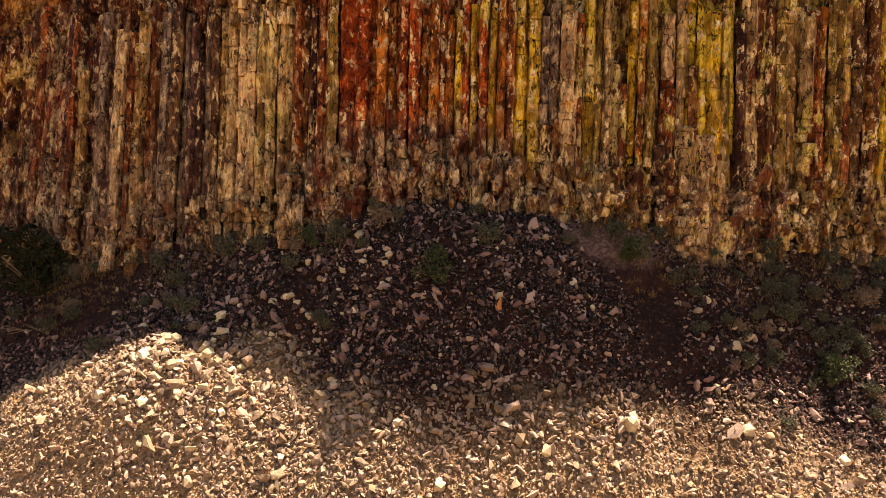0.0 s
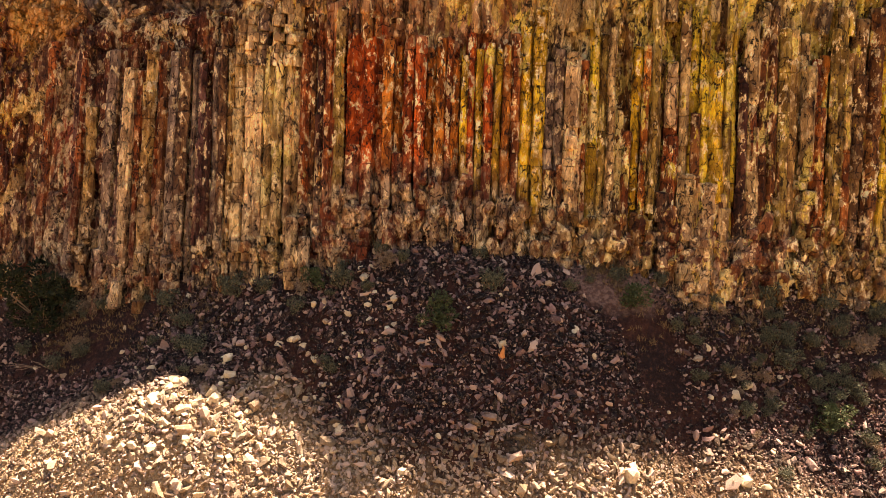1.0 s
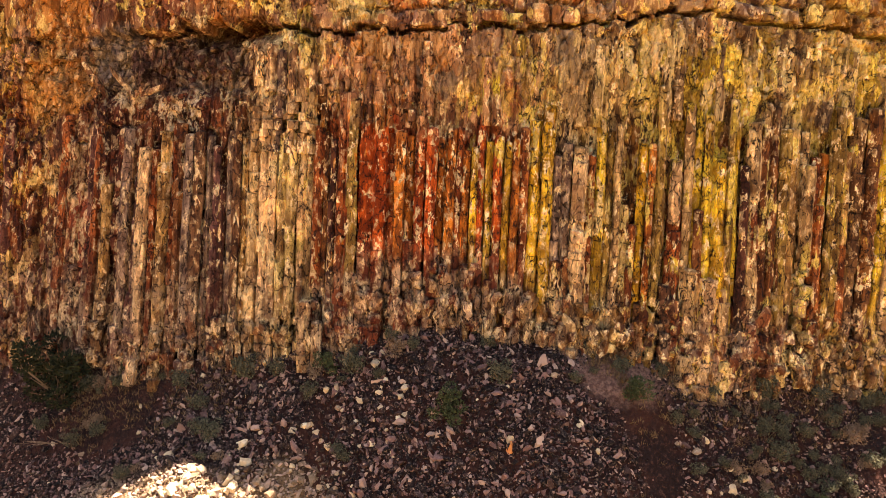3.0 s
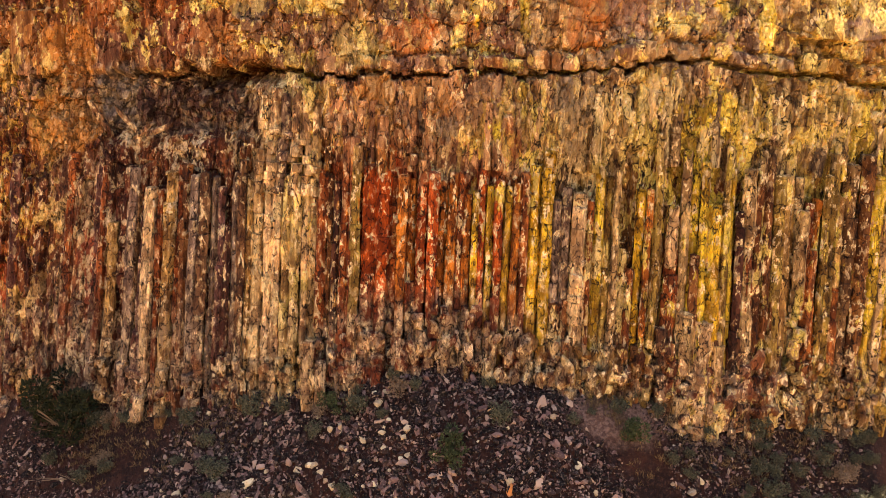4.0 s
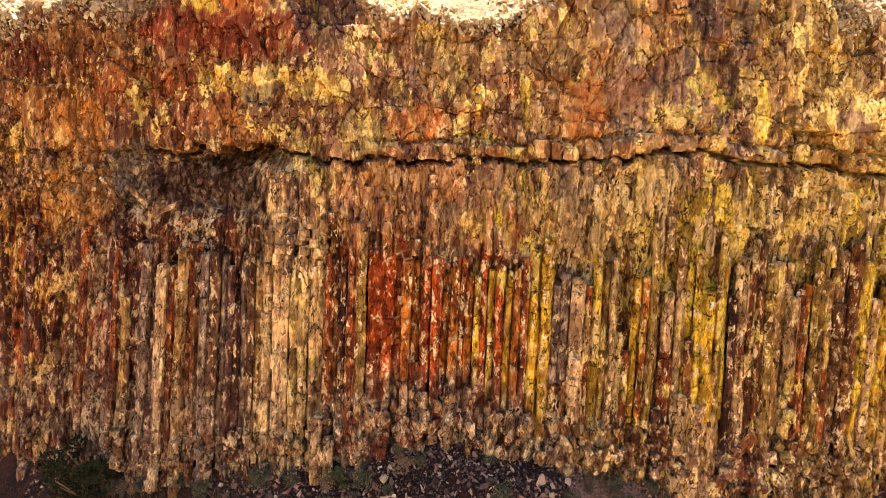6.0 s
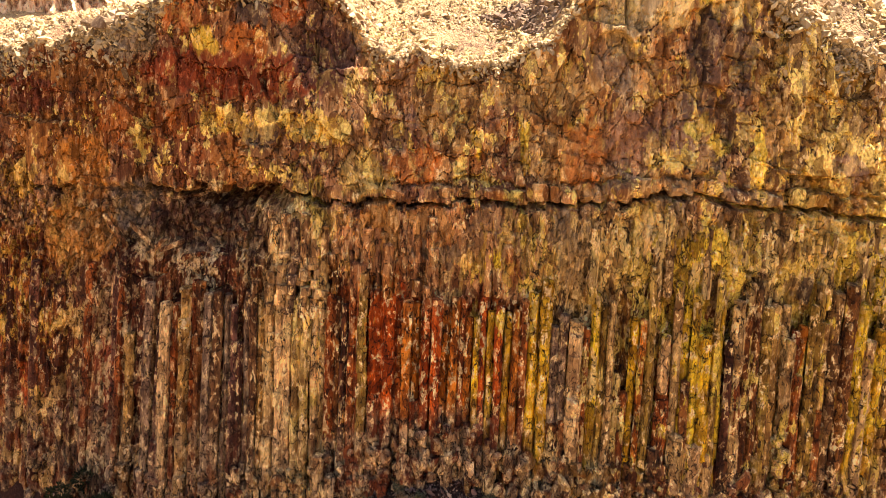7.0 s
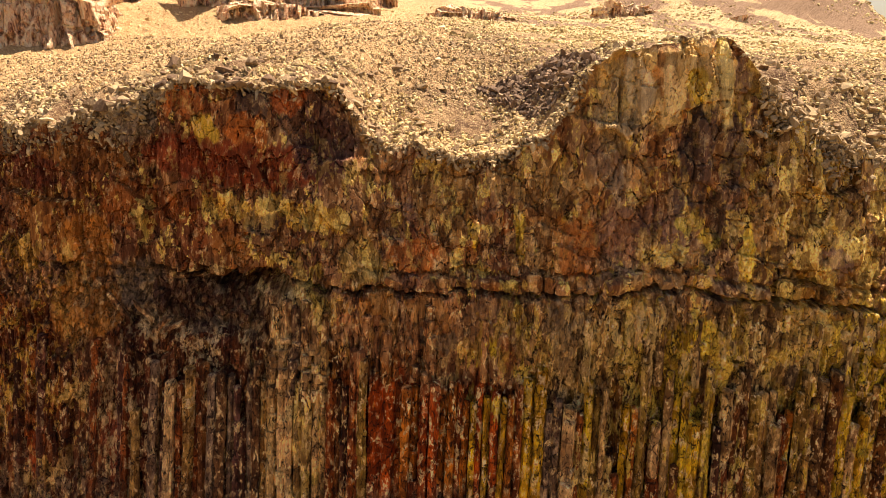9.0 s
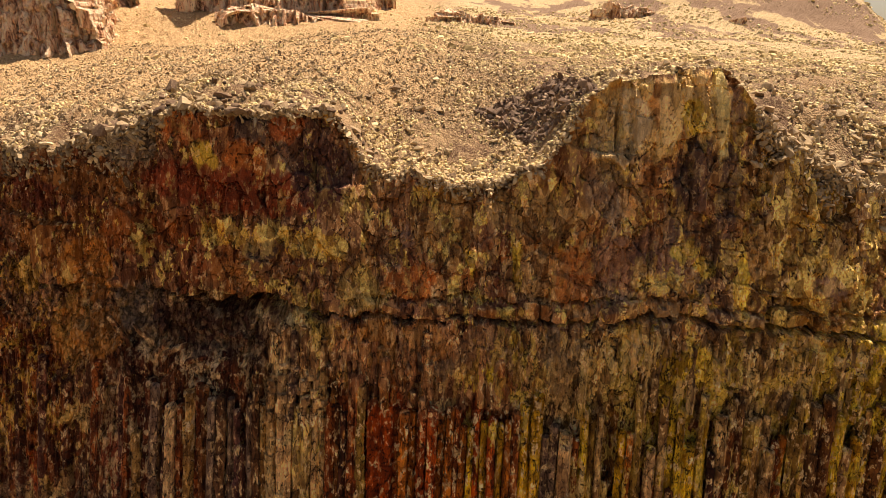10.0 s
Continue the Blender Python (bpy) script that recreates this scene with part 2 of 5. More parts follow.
EAST_TOP = [(8.6, 33.0, 3.5, 1.7, (0.78, 0.52, 0.20), 0.95, 0.8), (6.0, 31.7, 0.9, 1.4, (0.52, 0.38, 0.20), 0.85, 0.7), (9.2, 31.2, 0.22, 1.2, (0.52, 0.20, 0.06), 0.85, 0.6), (9.3, 29.4, 0.26, 2.0, (0.12, 0.065, 0.048), 0.9, 0.9), (9.8, 30.0, 0.28, 2.3, (0.10, 0.055, 0.042), 0.95, 0.9), (10.25, 29.4, 0.22, 2.3, (0.16, 0.08, 0.055), 0.9, 0.9), (11.3, 30.2, 0.25, 1.5, (0.13, 0.07, 0.05), 0.9, 0.9), (11.75, 29.8, 0.25, 1.6, (0.15, 0.08, 0.055), 0.9, 0.9), (11.0, 27.6, 0.35, 1.3, (0.15, 0.08, 0.055), 0.8, 0.7), (11.9, 27.4, 0.3, 1.1, (0.17, 0.09, 0.06), 0.8, 0.7),
            (7.0, 33.2, 0.6, 1.3, (0.90, 0.70, 0.40), 0.95, 0.9), (7.9, 33.4, 0.22, 1.3, (0.62, 0.28, 0.09), 0.85, 0.7), (8.4, 33.0, 0.35, 1.5, (0.88, 0.62, 0.28), 0.9, 0.8), (10.9, 32.8, 0.3, 1.9, (0.95, 0.76, 0.32), 0.95, 0.8), (9.8, 32.8, 0.65, 0.7, (0.88, 0.62, 0.10), 0.9, 0.3),
            (11.7, 33.2, 0.4, 0.9, (0.38, 0.22, 0.13), 0.9, 0.8), (12.6, 25.8, 0.25, 1.4, (0.96, 0.74, 0.14), 0.95, 0.0), (16.6, 25.6, 1.0, 0.5, (0.28, 0.15, 0.10), 0.9, 0.8), (13.9, 24.9, 0.7, 0.4, (0.24, 0.12, 0.07), 0.7, 0.6)]


def cliff_rock():
    n = Nodes("lichened_basalt")
    pos, x, y, z = n.position()
    info = n.tree.nodes.new("ShaderNodeObjectInfo")
    rnd, own = info.outputs["Random"], info.outputs["Alpha"]
    rnd_b = n.math("FRACT", n.math("MULTIPLY", rnd, 7.0))
    rnd_d = n.math("FRACT", n.math("MULTIPLY", rnd, 29.0))
    w1 = n.noise(n.scaled(pos, 0.7, 0.2, 0.14), 1.0, 4)
    w2 = n.noise(n.scaled(pos, 0.45, 0.2, 0.3), 1.0, 5)
    xw = n.math("ADD", x, n.math("MULTIPLY", n.math("SUBTRACT", w1, 0.5), 1.6))
    xw = n.math("ADD", xw, n.math("MULTIPLY", n.math("SUBTRACT", rnd_b, 0.5), n.span(x, 0.0, 6.0, 0.7, 1.8)))
    zw = n.math("ADD", z, n.math("MULTIPLY", n.math("SUBTRACT", w2, 0.5), 5.0))
    along = n.math("DIVIDE", n.math("ADD", xw, 24.0), 46.0)
    streak = n.noise(n.scaled(pos, 2.8, 1.2, 0.22), 1.0, 6, 0.62)
    stroke = n.noise(n.scaled(pos, 3.0, 1.8, 0.75), 1.0, 7, 0.66)
    patch = n.noise(n.scaled(pos, 1.3, 1.0, 0.75), 1.0, 6, 0.68)
    fleck = n.noise(n.scaled(pos, 3.6, 3.0, 2.0), 1.0, 5, 0.66)
    speck = n.noise(n.scaled(pos, 8.5, 8.0, 6.0), 1.0, 4, 0.66)
    grain = n.noise(n.scaled(pos, 30.0, 30.0, 22.0), 1.0, 3, 0.7)
    tier = n.span(zw, 22.6, 23.8)
    turn = n.node("ShaderNodeCombineXYZ", X=n.math("MULTIPLY", rnd, 97.0), Y=n.math("MULTIPLY", z, 0.55), Z=n.math("MULTIPLY", x, 0.3)).outputs[0]
    change = n.noise(turn, 1.0, 3, 0.6)                      # one column changes along its height

    # bare rock: columns below, broken plates above
    low = n.ramp(along, LOWER)
    low = n.mix(n.span(streak, 0.50, 0.40, 0.0, 0.6), low, UMBER)
    low = n.mix(own, low, info.outputs["Color"])
    low = n.mix(n.span(change, 0.50, 0.40, 0.0, 0.6), low, n.mix(1.0, low, (0.40, 0.27, 0.24), "MULTIPLY"))
    low = n.mix(n.span(stroke, 0.45, 0.58), n.mix(1.0, low, (0.62, 0.50, 0.46), "MULTIPLY"), n.mix(1.0, low, (1.30, 1.20, 1.10), "MULTIPLY"))
    wob = n.node("ShaderNodeTexNoise", Vector=n.scaled(pos, 1.6, 1.2, 1.0), Scale=1.0, Detail=4.0).outputs["Color"]
    wobbled = n.node("ShaderNodeVectorMath")
    wobbled.operation = "MULTIPLY_ADD"
    n.put(wobbled.inputs[0], wob)
    wobbled.inputs[1].default_value = (1.0, 1.0, 1.0)
    n.put(wobbled.inputs[2], n.scaled(pos, 1.1, 0.6, 0.62))
    plate = n.node("ShaderNodeTexVoronoi", Vector=wobbled.outputs[0], Scale=1.0)
    tint = n.node("ShaderNodeSeparateColor", Color=plate.outputs["Color"]).outputs[0]
    plates = n.ramp(tint, [(0.0, MAUVE), (0.15, TAN), (0.32, (0.40, 0.13, 0.04)), (0.42, GREY), (0.58, (0.50, 0.27, 0.09)), (0.70, (0.58, 0.25, 0.07)), (0.80, (0.20, 0.085, 0.05)), (0.90, (0.60, 0.42, 0.20))], "CONSTANT")
    high = n.mix(n.span(x, -7.0, 1.0, 0.2, 0.45), n.ramp(along, UPPER), plates)
    tawny = n.mix(n.span(streak, 0.45, 0.55), (0.32, 0.135, 0.06), (0.60, 0.29, 0.125))
    band = n.mix(n.span(xw, 1.5, 5.0), n.mix(n.span(xw, -7.2, -5.8), n.mix(0.5, (0.44, 0.25, 0.12), low), tawny), n.mix(n.span(streak, 0.46, 0.54), (0.42, 0.27, 0.11), (0.72, 0.51, 0.20)))
    rock = n.mix(n.span(n.math("ADD", zw, n.math("MULTIPLY", n.math("MULTIPLY", n.span(x, -6.0, -5.0), n.span(x, 4.0, 2.5)), 0.9)), 19.4, 20.4), low, n.mix(n.math("MULTIPLY", own, n.span(x, -5.0, -6.0, 0.6, 0.9)), band, low))
    rock = n.mix(tier, rock, high)
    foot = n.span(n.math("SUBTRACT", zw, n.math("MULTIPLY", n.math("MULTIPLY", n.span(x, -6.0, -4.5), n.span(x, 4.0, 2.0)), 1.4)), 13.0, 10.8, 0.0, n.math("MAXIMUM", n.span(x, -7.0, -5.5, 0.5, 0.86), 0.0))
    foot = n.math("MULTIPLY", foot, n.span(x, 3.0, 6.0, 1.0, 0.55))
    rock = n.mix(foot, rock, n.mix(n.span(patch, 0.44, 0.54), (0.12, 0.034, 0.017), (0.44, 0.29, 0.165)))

    # the slabs and stains that the face carries
    stain, share_of, bare_of = (n.tree.nodes.new("ShaderNodeAttribute") for _ in range(3))
    stain.attribute_name, share_of.attribute_name, bare_of.attribute_name = "stain", "stain_share", "stain_bare"
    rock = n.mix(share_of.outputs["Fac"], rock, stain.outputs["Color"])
    plain = bare_of.outputs["Fac"]
    upper = n.span(zw, 19.4, 20.6)
    rock = n.mix(n.math("MULTIPLY", n.math("MULTIPLY", upper, n.math("SUBTRACT", 1.0, n.math("MULTIPLY", plain, 0.5))), n.span(streak, 0.52, 0.42, 0.0, 0.75)), rock, n.mix(1.0, rock, (0.52, 0.42, 0.40), "MULTIPLY"))
    rock = n.mix(n.math("MULTIPLY", upper, n.span(patch, 0.50, 0.60, 0.0, 0.8)), rock, n.mix(1.0, rock, (1.30, 1.22, 1.12), "MULTIPLY"))

    # lichen in upright dabs with crisp edges
    gold = n.noise(n.scaled(pos, 1.0, 0.8, 0.6), 1.0, 4, 0.6)
    chunk = n.noise(n.scaled(pos, 3.4, 2.2, 2.3), 1.0, 6, 0.64)
    west = n.math("MAXIMUM", n.span(x, -9.5, -11.5, 0.0, 0.8), n.math("MULTIPLY", tier, 0.55))
    mark = n.math("ADD", n.math("MULTIPLY", chunk, west), n.math("MULTIPLY", stroke, n.math("SUBTRACT", 1.0, west)))
    dab = n.math("ADD", n.math("MULTIPLY", mark, 0.5), n.math("MULTIPLY", gold, 0.5))
    share_low = n.node("ShaderNodeSeparateColor", Color=n.ramp(along, COVER)).outputs[0]
    share_low = n.math("ADD", share_low, n.math("MULTIPLY", n.math("SUBTRACT", rnd_d, 0.5), n.span(x, -3.0, 3.0, 0.30, 0.85)))
    share_low = n.math("MULTIPLY", share_low, n.math("SUBTRACT", 1.0, n.math("MULTIPLY", own, n.span(x, 3.0, 6.0, 0.8, 0.5))))
    share_low = n.math("ADD", share_low, n.math("MULTIPLY", n.math("SUBTRACT", change, 0.5), n.math("MULTIPLY", n.span(z, 20.5, 19.5, 0.0, 1.3), n.math("SUBTRACT", 1.0, n.math("MULTIPLY", own, 0.35)))))
    over = n.math("MULTIPLY", n.span(z, 25.0, 25.8), n.span(z, 27.3, 26.5))
    over = n.math("MULTIPLY", over, n.math("MULTIPLY", n.span(x, -14.0, -12.5), n.span(x, -5.0, -6.0)))
    share_high = n.math("MAXIMUM", n.math("MULTIPLY", over, 0.75), n.math("ADD", n.span(x, 9.0, 14.0, 0.30, 0.50), n.span(x, -6.0, -12.0, 0.0, -0.08)))
    share = n.math("ADD", n.math("MULTIPLY", share_low, n.math("SUBTRACT", 1.0, tier)), n.math("MULTIPLY", share_high, tier))
    share = n.math("MULTIPLY", share, n.math("SUBTRACT", 1.0, n.math("MULTIPLY", foot, n.span(x, 0.0, 6.0, 0.1, 0.35))))
    bar = n.math("SUBTRACT", 0.60, n.math("MULTIPLY", share, 0.20))
    crust = n.span(n.math("SUBTRACT", dab, bar), -0.004, 0.012)
    crust = n.math("MULTIPLY", crust, n.math("SUBTRACT", 1.0, plain))
    lichen = n.mix(tier, n.ramp(along, LICHEN), n.mix(n.span(gold, 0.44, 0.56), (0.80, 0.50, 0.10), (0.96, 0.72, 0.22)))
    lichen = n.mix(foot, lichen, (0.66, 0.46, 0.26))
    lichen = n.mix(n.span(speck, 0.54, 0.44, 0.0, 0.75), lichen, n.mix(1.0, lichen, (0.62, 0.52, 0.42), "MULTIPLY"))
    color = n.mix(n.math("MULTIPLY", crust, 0.93), rock, lichen)

    # pale flecks, dark pits and cracks
    pale = n.math("MULTIPLY", n.span(fleck, 0.555, 0.570), n.math("MULTIPLY", n.span(patch, 0.42, 0.54, 0.25, 1.0), n.span(x, -9.0, -12.0, 1.0, 0.65)))
    pale = n.math("MULTIPLY", pale, n.math("SUBTRACT", 1.0, n.math("MAXIMUM", n.math("MULTIPLY", plain, 0.85), n.math("MAXIMUM", n.math("MULTIPLY", foot, 0.35), n.math("MULTIPLY", tier, 0.4)))))
    color = n.mix(pale, color, n.mix(n.span(speck, 0.42, 0.56), (0.60, 0.36, 0.15), (0.95, 0.72, 0.38)))
    massive = n.math("MULTIPLY", n.span(zw, 19.6, 20.8, 0.0, 0.5), n.span(xw, -7.5, -5.5))
    calm = n.math("SUBTRACT", 1.0, n.math("MAXIMUM", massive, n.math("MAXIMUM", n.math("MULTIPLY", plain, 0.5), n.math("MULTIPLY", tier, 0.45))))
    color = n.mix(n.math("MULTIPLY", n.span(fleck, 0.370, 0.345, 0.0, 0.9), calm), color, INK)
    color = n.mix(n.math("MULTIPLY", n.span(speck, 0.345, 0.32, 0.0, 0.9), calm), color, INK)
    cracks = n.node("ShaderNodeTexVoronoi", Vector=n.scaled(wobbled.outputs[0], 2.6, 1.4, 1.5), Scale=1.0)
    cracks.feature = "DISTANCE_TO_EDGE"
    line = n.span(cracks.outputs["Distance"], 0.0, 0.04, 1.0, 0.0)
    line = n.math("MULTIPLY", line, n.math("MULTIPLY", n.span(fleck, 0.54, 0.48, 0.0, 0.95), n.math("SUBTRACT", 1.0, n.math("MULTIPLY", tier, 0.75))))
    broken = n.scaled(wobbled.outputs[0], 2.3, 1.5, 2.2)
    chips = n.node("ShaderNodeTexVoronoi", Vector=broken, Scale=1.0)
    chips.feature = "DISTANCE_TO_EDGE"
    split = n.math("MULTIPLY", n.span(chips.outputs["Distance"], 0.015, 0.07, 1.0, 0.0), n.math("MULTIPLY", n.span(patch, 0.49, 0.56, 0.0, 1.0), n.span(speck, 0.56, 0.46)))
    facet = n.node("ShaderNodeTexVoronoi", Vector=broken, Scale=1.0)
    facet_tone = n.node("ShaderNodeSeparateColor", Color=facet.outputs["Color"]).outputs[1]
    line = n.math("MAXIMUM", line, split)
    line = n.math("MULTIPLY", line, n.math("SUBTRACT", 1.0, n.math("MULTIPLY", plain, 0.6)))
    dull = n.mix(1.0, color, (0.46, 0.34, 0.29), "MULTIPLY")      # weathered facets beside fresh ones
    color = n.mix(n.math("MULTIPLY", n.span(facet_tone, 0.38, 0.27), n.math("SUBTRACT", 0.75, n.math("MAXIMUM", n.math("MULTIPLY", plain, 0.55), n.math("MULTIPLY", own, 0.35)))), color, dull)
    color = n.mix(line, color, INK)
    tone = n.math("MULTIPLY", n.span(facet_tone, 0.30, 1.0, 0.95, 1.35), n.math("MULTIPLY", n.span(grain, 0.3, 0.7, 0.82, 1.15), n.span(fleck, 0.38, 0.60, 0.86, 1.12)))
    color = n.mix(1.0, color, n.node("ShaderNodeCombineColor", Red=tone, Green=tone, Blue=tone).outputs[0], "MULTIPLY")
    height = n.math("ADD", n.math("ADD", fleck, n.math("MULTIPLY", speck, 0.7)), n.math("MULTIPLY", grain, 0.3))
    height = n.math("SUBTRACT", n.math("ADD", height, n.math("MULTIPLY", crust, 0.15)), n.math("MULTIPLY", line, 0.6))
    return n.finish(color, height, n.span(zw, 22.6, 23.8, 1.0, 0.75), 0.18)


def loose_stone(name, dark, mid, pale, island, sunlit_stone=None):
    n = Nodes(name)
    pos = n.position()[0]
    if island:
        rnd = n.tree.nodes.new("ShaderNodeNewGeometry").outputs["Random Per Island"]
    else:
        rnd = n.tree.nodes.new("ShaderNodeObjectInfo").outputs["Random"]
    if sunlit_stone is not None:                                    # stones painted paler where the sun reaches, lower on the slope
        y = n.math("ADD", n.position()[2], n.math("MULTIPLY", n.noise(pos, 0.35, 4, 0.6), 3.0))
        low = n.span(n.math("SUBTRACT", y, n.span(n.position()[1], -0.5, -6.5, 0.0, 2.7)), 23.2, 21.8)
        color = n.mix(low, n.ramp(rnd, [(0.0, dark), (0.38, tuple(0.35 * v for v in mid)), (0.62, mid), (0.86, tuple(4.2 * v for v in mid)), (1.0, pale)]), n.ramp(rnd, [(0.0, mid), (0.3, sunlit_stone), (1.0, pale)]))
    else:
        color = n.ramp(rnd, [(0.0, dark), (0.45, mid), (0.8, mid), (1.0, pale)])
    spots = n.noise(pos, 9.0, 5, 0.7)
    color = n.mix(n.span(spots, 0.5, 0.68, 0.0, 0.4), color, pale)
    color = n.mix(n.span(spots, 0.42, 0.3, 0.0, 0.6), color, dark)
    return n.finish(color, n.noise(pos, 30.0, 4, 0.7), 0.5, 0.03)


def soil(name, a, b, c, sunlit_soil=None, hills=None):
    n = Nodes(name)
    pos = n.position()[0]
    broad = n.noise(pos, 0.45, 6, 0.65)
    fine = n.noise(pos, 7.0, 5, 0.7)
    pebbles = n.node("ShaderNodeTexVoronoi", Vector=pos, Scale=11.0)
    color = n.mix(n.span(broad, 0.38, 0.62), a, b)
    color = n.mix(n.span(fine, 0.5, 0.68, 0.0, 0.8), color, c)
    color = n.mix(n.span(fine, 0.42, 0.3, 0.0, 0.6), color, tuple(v * 0.4 for v in a))
    if sunlit_soil is not None:                                   # mauve dust below the columns, then sandy soil, sunlight painted in as paler colour
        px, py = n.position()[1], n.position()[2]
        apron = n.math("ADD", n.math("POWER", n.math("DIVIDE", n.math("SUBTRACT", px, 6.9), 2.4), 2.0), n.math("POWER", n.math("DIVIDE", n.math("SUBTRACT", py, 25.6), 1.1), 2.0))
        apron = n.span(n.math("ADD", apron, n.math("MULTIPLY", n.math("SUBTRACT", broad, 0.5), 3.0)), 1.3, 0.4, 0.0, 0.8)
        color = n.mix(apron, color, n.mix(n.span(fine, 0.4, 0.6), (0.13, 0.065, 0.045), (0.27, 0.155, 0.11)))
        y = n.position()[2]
        color = n.mix(n.span(n.math("ADD", n.math("SUBTRACT", y, n.span(n.position()[1], -0.5, -6.5, 0.0, 2.7)), n.math("MULTIPLY", broad, 4.0)), 23.6, 21.6), color, n.mix(n.span(fine, 0.40, 0.60), (0.21, 0.115, 0.052), sunlit_soil))
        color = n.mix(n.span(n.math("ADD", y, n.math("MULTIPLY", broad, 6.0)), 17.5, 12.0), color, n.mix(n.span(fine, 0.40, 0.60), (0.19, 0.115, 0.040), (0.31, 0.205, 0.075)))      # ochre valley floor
    if hills is not None:                                    # bare slopes of the far hills
        pos2, x, y, z = n.position()
        bare = n.noise(n.scaled(pos2, 0.11, 0.05, 0.09), 1.0, 5, 0.6)
        bare = n.math("MULTIPLY", n.span(bare, 0.49, 0.53), n.span(y, 62.0, 80.0))
        bare = n.math("MULTIPLY", bare, n.span(x, -4.0, 8.0))
        gravel = n.math("MULTIPLY", n.span(n.math("ADD", n.math("SUBTRACT", y, n.math("MULTIPLY", x, -0.1)), n.math("MULTIPLY", broad, 4.0)), 39.5, 43.5), n.span(n.math("ADD", x, n.math("MULTIPLY", broad, 8.0)), 8.0, -2.0))
        color = n.mix(n.math("MULTIPLY", gravel, 0.85), color, n.mix(n.span(fine, 0.40, 0.60), (0.28, 0.165, 0.075), (0.66, 0.45, 0.23)))
        color = n.mix(n.math("MULTIPLY", bare, 0.92), n.mix(n.math("MULTIPLY", n.span(y, 58.0, 70.0, 0.0, 0.6), n.span(x, -4.0, 6.0)), color, (0.60, 0.46, 0.25)), hills)
    bump = n.math("ADD", fine, n.math("MULTIPLY", pebbles.outputs["Distance"], -0.7))
    return n.finish(color, bump, 0.9, 0.10)


def leaf(name, a, b):
    n = Nodes(name)
    rnd = n.tree.nodes.new("ShaderNodeNewGeometry").outputs["Random Per Island"]
    return n.finish(n.ramp(rnd, [(0.0, a), (1.0, b)]))


ROCK = cliff_rock()
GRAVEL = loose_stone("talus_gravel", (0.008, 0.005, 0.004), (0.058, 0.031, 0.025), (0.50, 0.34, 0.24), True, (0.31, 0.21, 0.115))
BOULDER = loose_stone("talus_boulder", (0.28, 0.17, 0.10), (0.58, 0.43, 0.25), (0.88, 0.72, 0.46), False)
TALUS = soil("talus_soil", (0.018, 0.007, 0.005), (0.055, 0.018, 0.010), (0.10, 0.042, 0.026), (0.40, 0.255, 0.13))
SHADOWSTONE = loose_stone("dark_scree", (0.07, 0.045, 0.032), (0.19, 0.125, 0.085), (0.40, 0.28, 0.18), True)
RIMSTONE = loose_stone("rim_boulder", (0.14, 0.085, 0.05), (0.38, 0.27, 0.16), (0.66, 0.52, 0.32), False)
RUBBLE = loose_stone("rim_rubble", (0.12, 0.075, 0.045), (0.40, 0.29, 0.165), (0.74, 0.59, 0.36), True)
RIMDARK = loose_stone("rim_basalt", (0.05, 0.03, 0.02), (0.17, 0.105, 0.065), (0.50, 0.37, 0.22), False)


def far_rock():
    n = Nodes("far_basalt")
    pos = n.position()[0]
    streak = n.noise(n.scaled(pos, 2.2, 2.2, 0.34), 1.0, 6, 0.68)
    fine = n.noise(n.scaled(pos, 3.4, 3.4, 1.5), 1.0, 4, 0.7)
    color = n.ramp(streak, [(0.36, (0.24, 0.09, 0.05)), (0.42, (0.66, 0.36, 0.21)), (0.48, (0.90, 0.58, 0.36)), (0.56, (0.95, 0.76, 0.52))])
    color = n.mix(n.span(fine, 0.44, 0.38, 0.0, 0.7), color, (0.10, 0.04, 0.024))
    return n.finish(color, n.math("ADD", streak, fine), 1.0, 0.4)


WALLROCK = far_rock()
PLATEAU = soil("dry_grassland", (0.13, 0.07, 0.04), (0.32, 0.205, 0.108), (0.57, 0.435, 0.23), None, (0.20, 0.122, 0.078))
STRAW = leaf("dry_grass", (0.36, 0.265, 0.12), (0.86, 0.68, 0.37))
SAGE = leaf("sage_leaf", (0.022, 0.022, 0.013), (0.19, 0.175, 0.10))
DRY = leaf("dry_stalk", (0.09, 0.052, 0.024), (0.26, 0.165, 0.075))
ORANGE_STONE = loose_stone("orange_stone", (0.34, 0.10, 0.03), (0.58, 0.22, 0.07), (0.74, 0.40, 0.16), False)
GREEN = leaf("green_leaf", (0.03, 0.04, 0.013), (0.10, 0.11, 0.045))
JUNIPER = leaf("juniper_leaf", (0.008, 0.010, 0.004), (0.040, 0.042, 0.014))
TWIG = leaf("bare_twig", (0.16, 0.10, 0.06), (0.30, 0.20, 0.12))

# ---------------------------------------------------------------- plan of the cliff
KX = [-34, -24, -21, -18.5, -14, -11, -7.3, -4.9, -2.4, 0.5, 2.9, 4.8, 5.4, 9.8, 12.4, 14.0, 16.2, 18.8, 24, 32]
TOP_Y = [44, 37.2, 36.0, 35.6, 34.4, 33.7, 33.0, 32.6, 32.1, 31.8, 31.3, 31.3, 31.3, 31.1, 30.9, 30.9, 30.9, 31.3, 33.0, 36]
RIM_X = [-34, -24, -22.8, -20.2, -17.6, -16.1, -14.8, -13.5, -10.3, -7.3, -6.1, -5.5, -5.0, -3.4, 0, 2.6, 3.5, 4.1, 4.8, 5.5, 6.5, 7.7, 10, 11.1, 11.7, 12.6, 13.7, 14.9, 16.3, 18, 20, 24, 32]
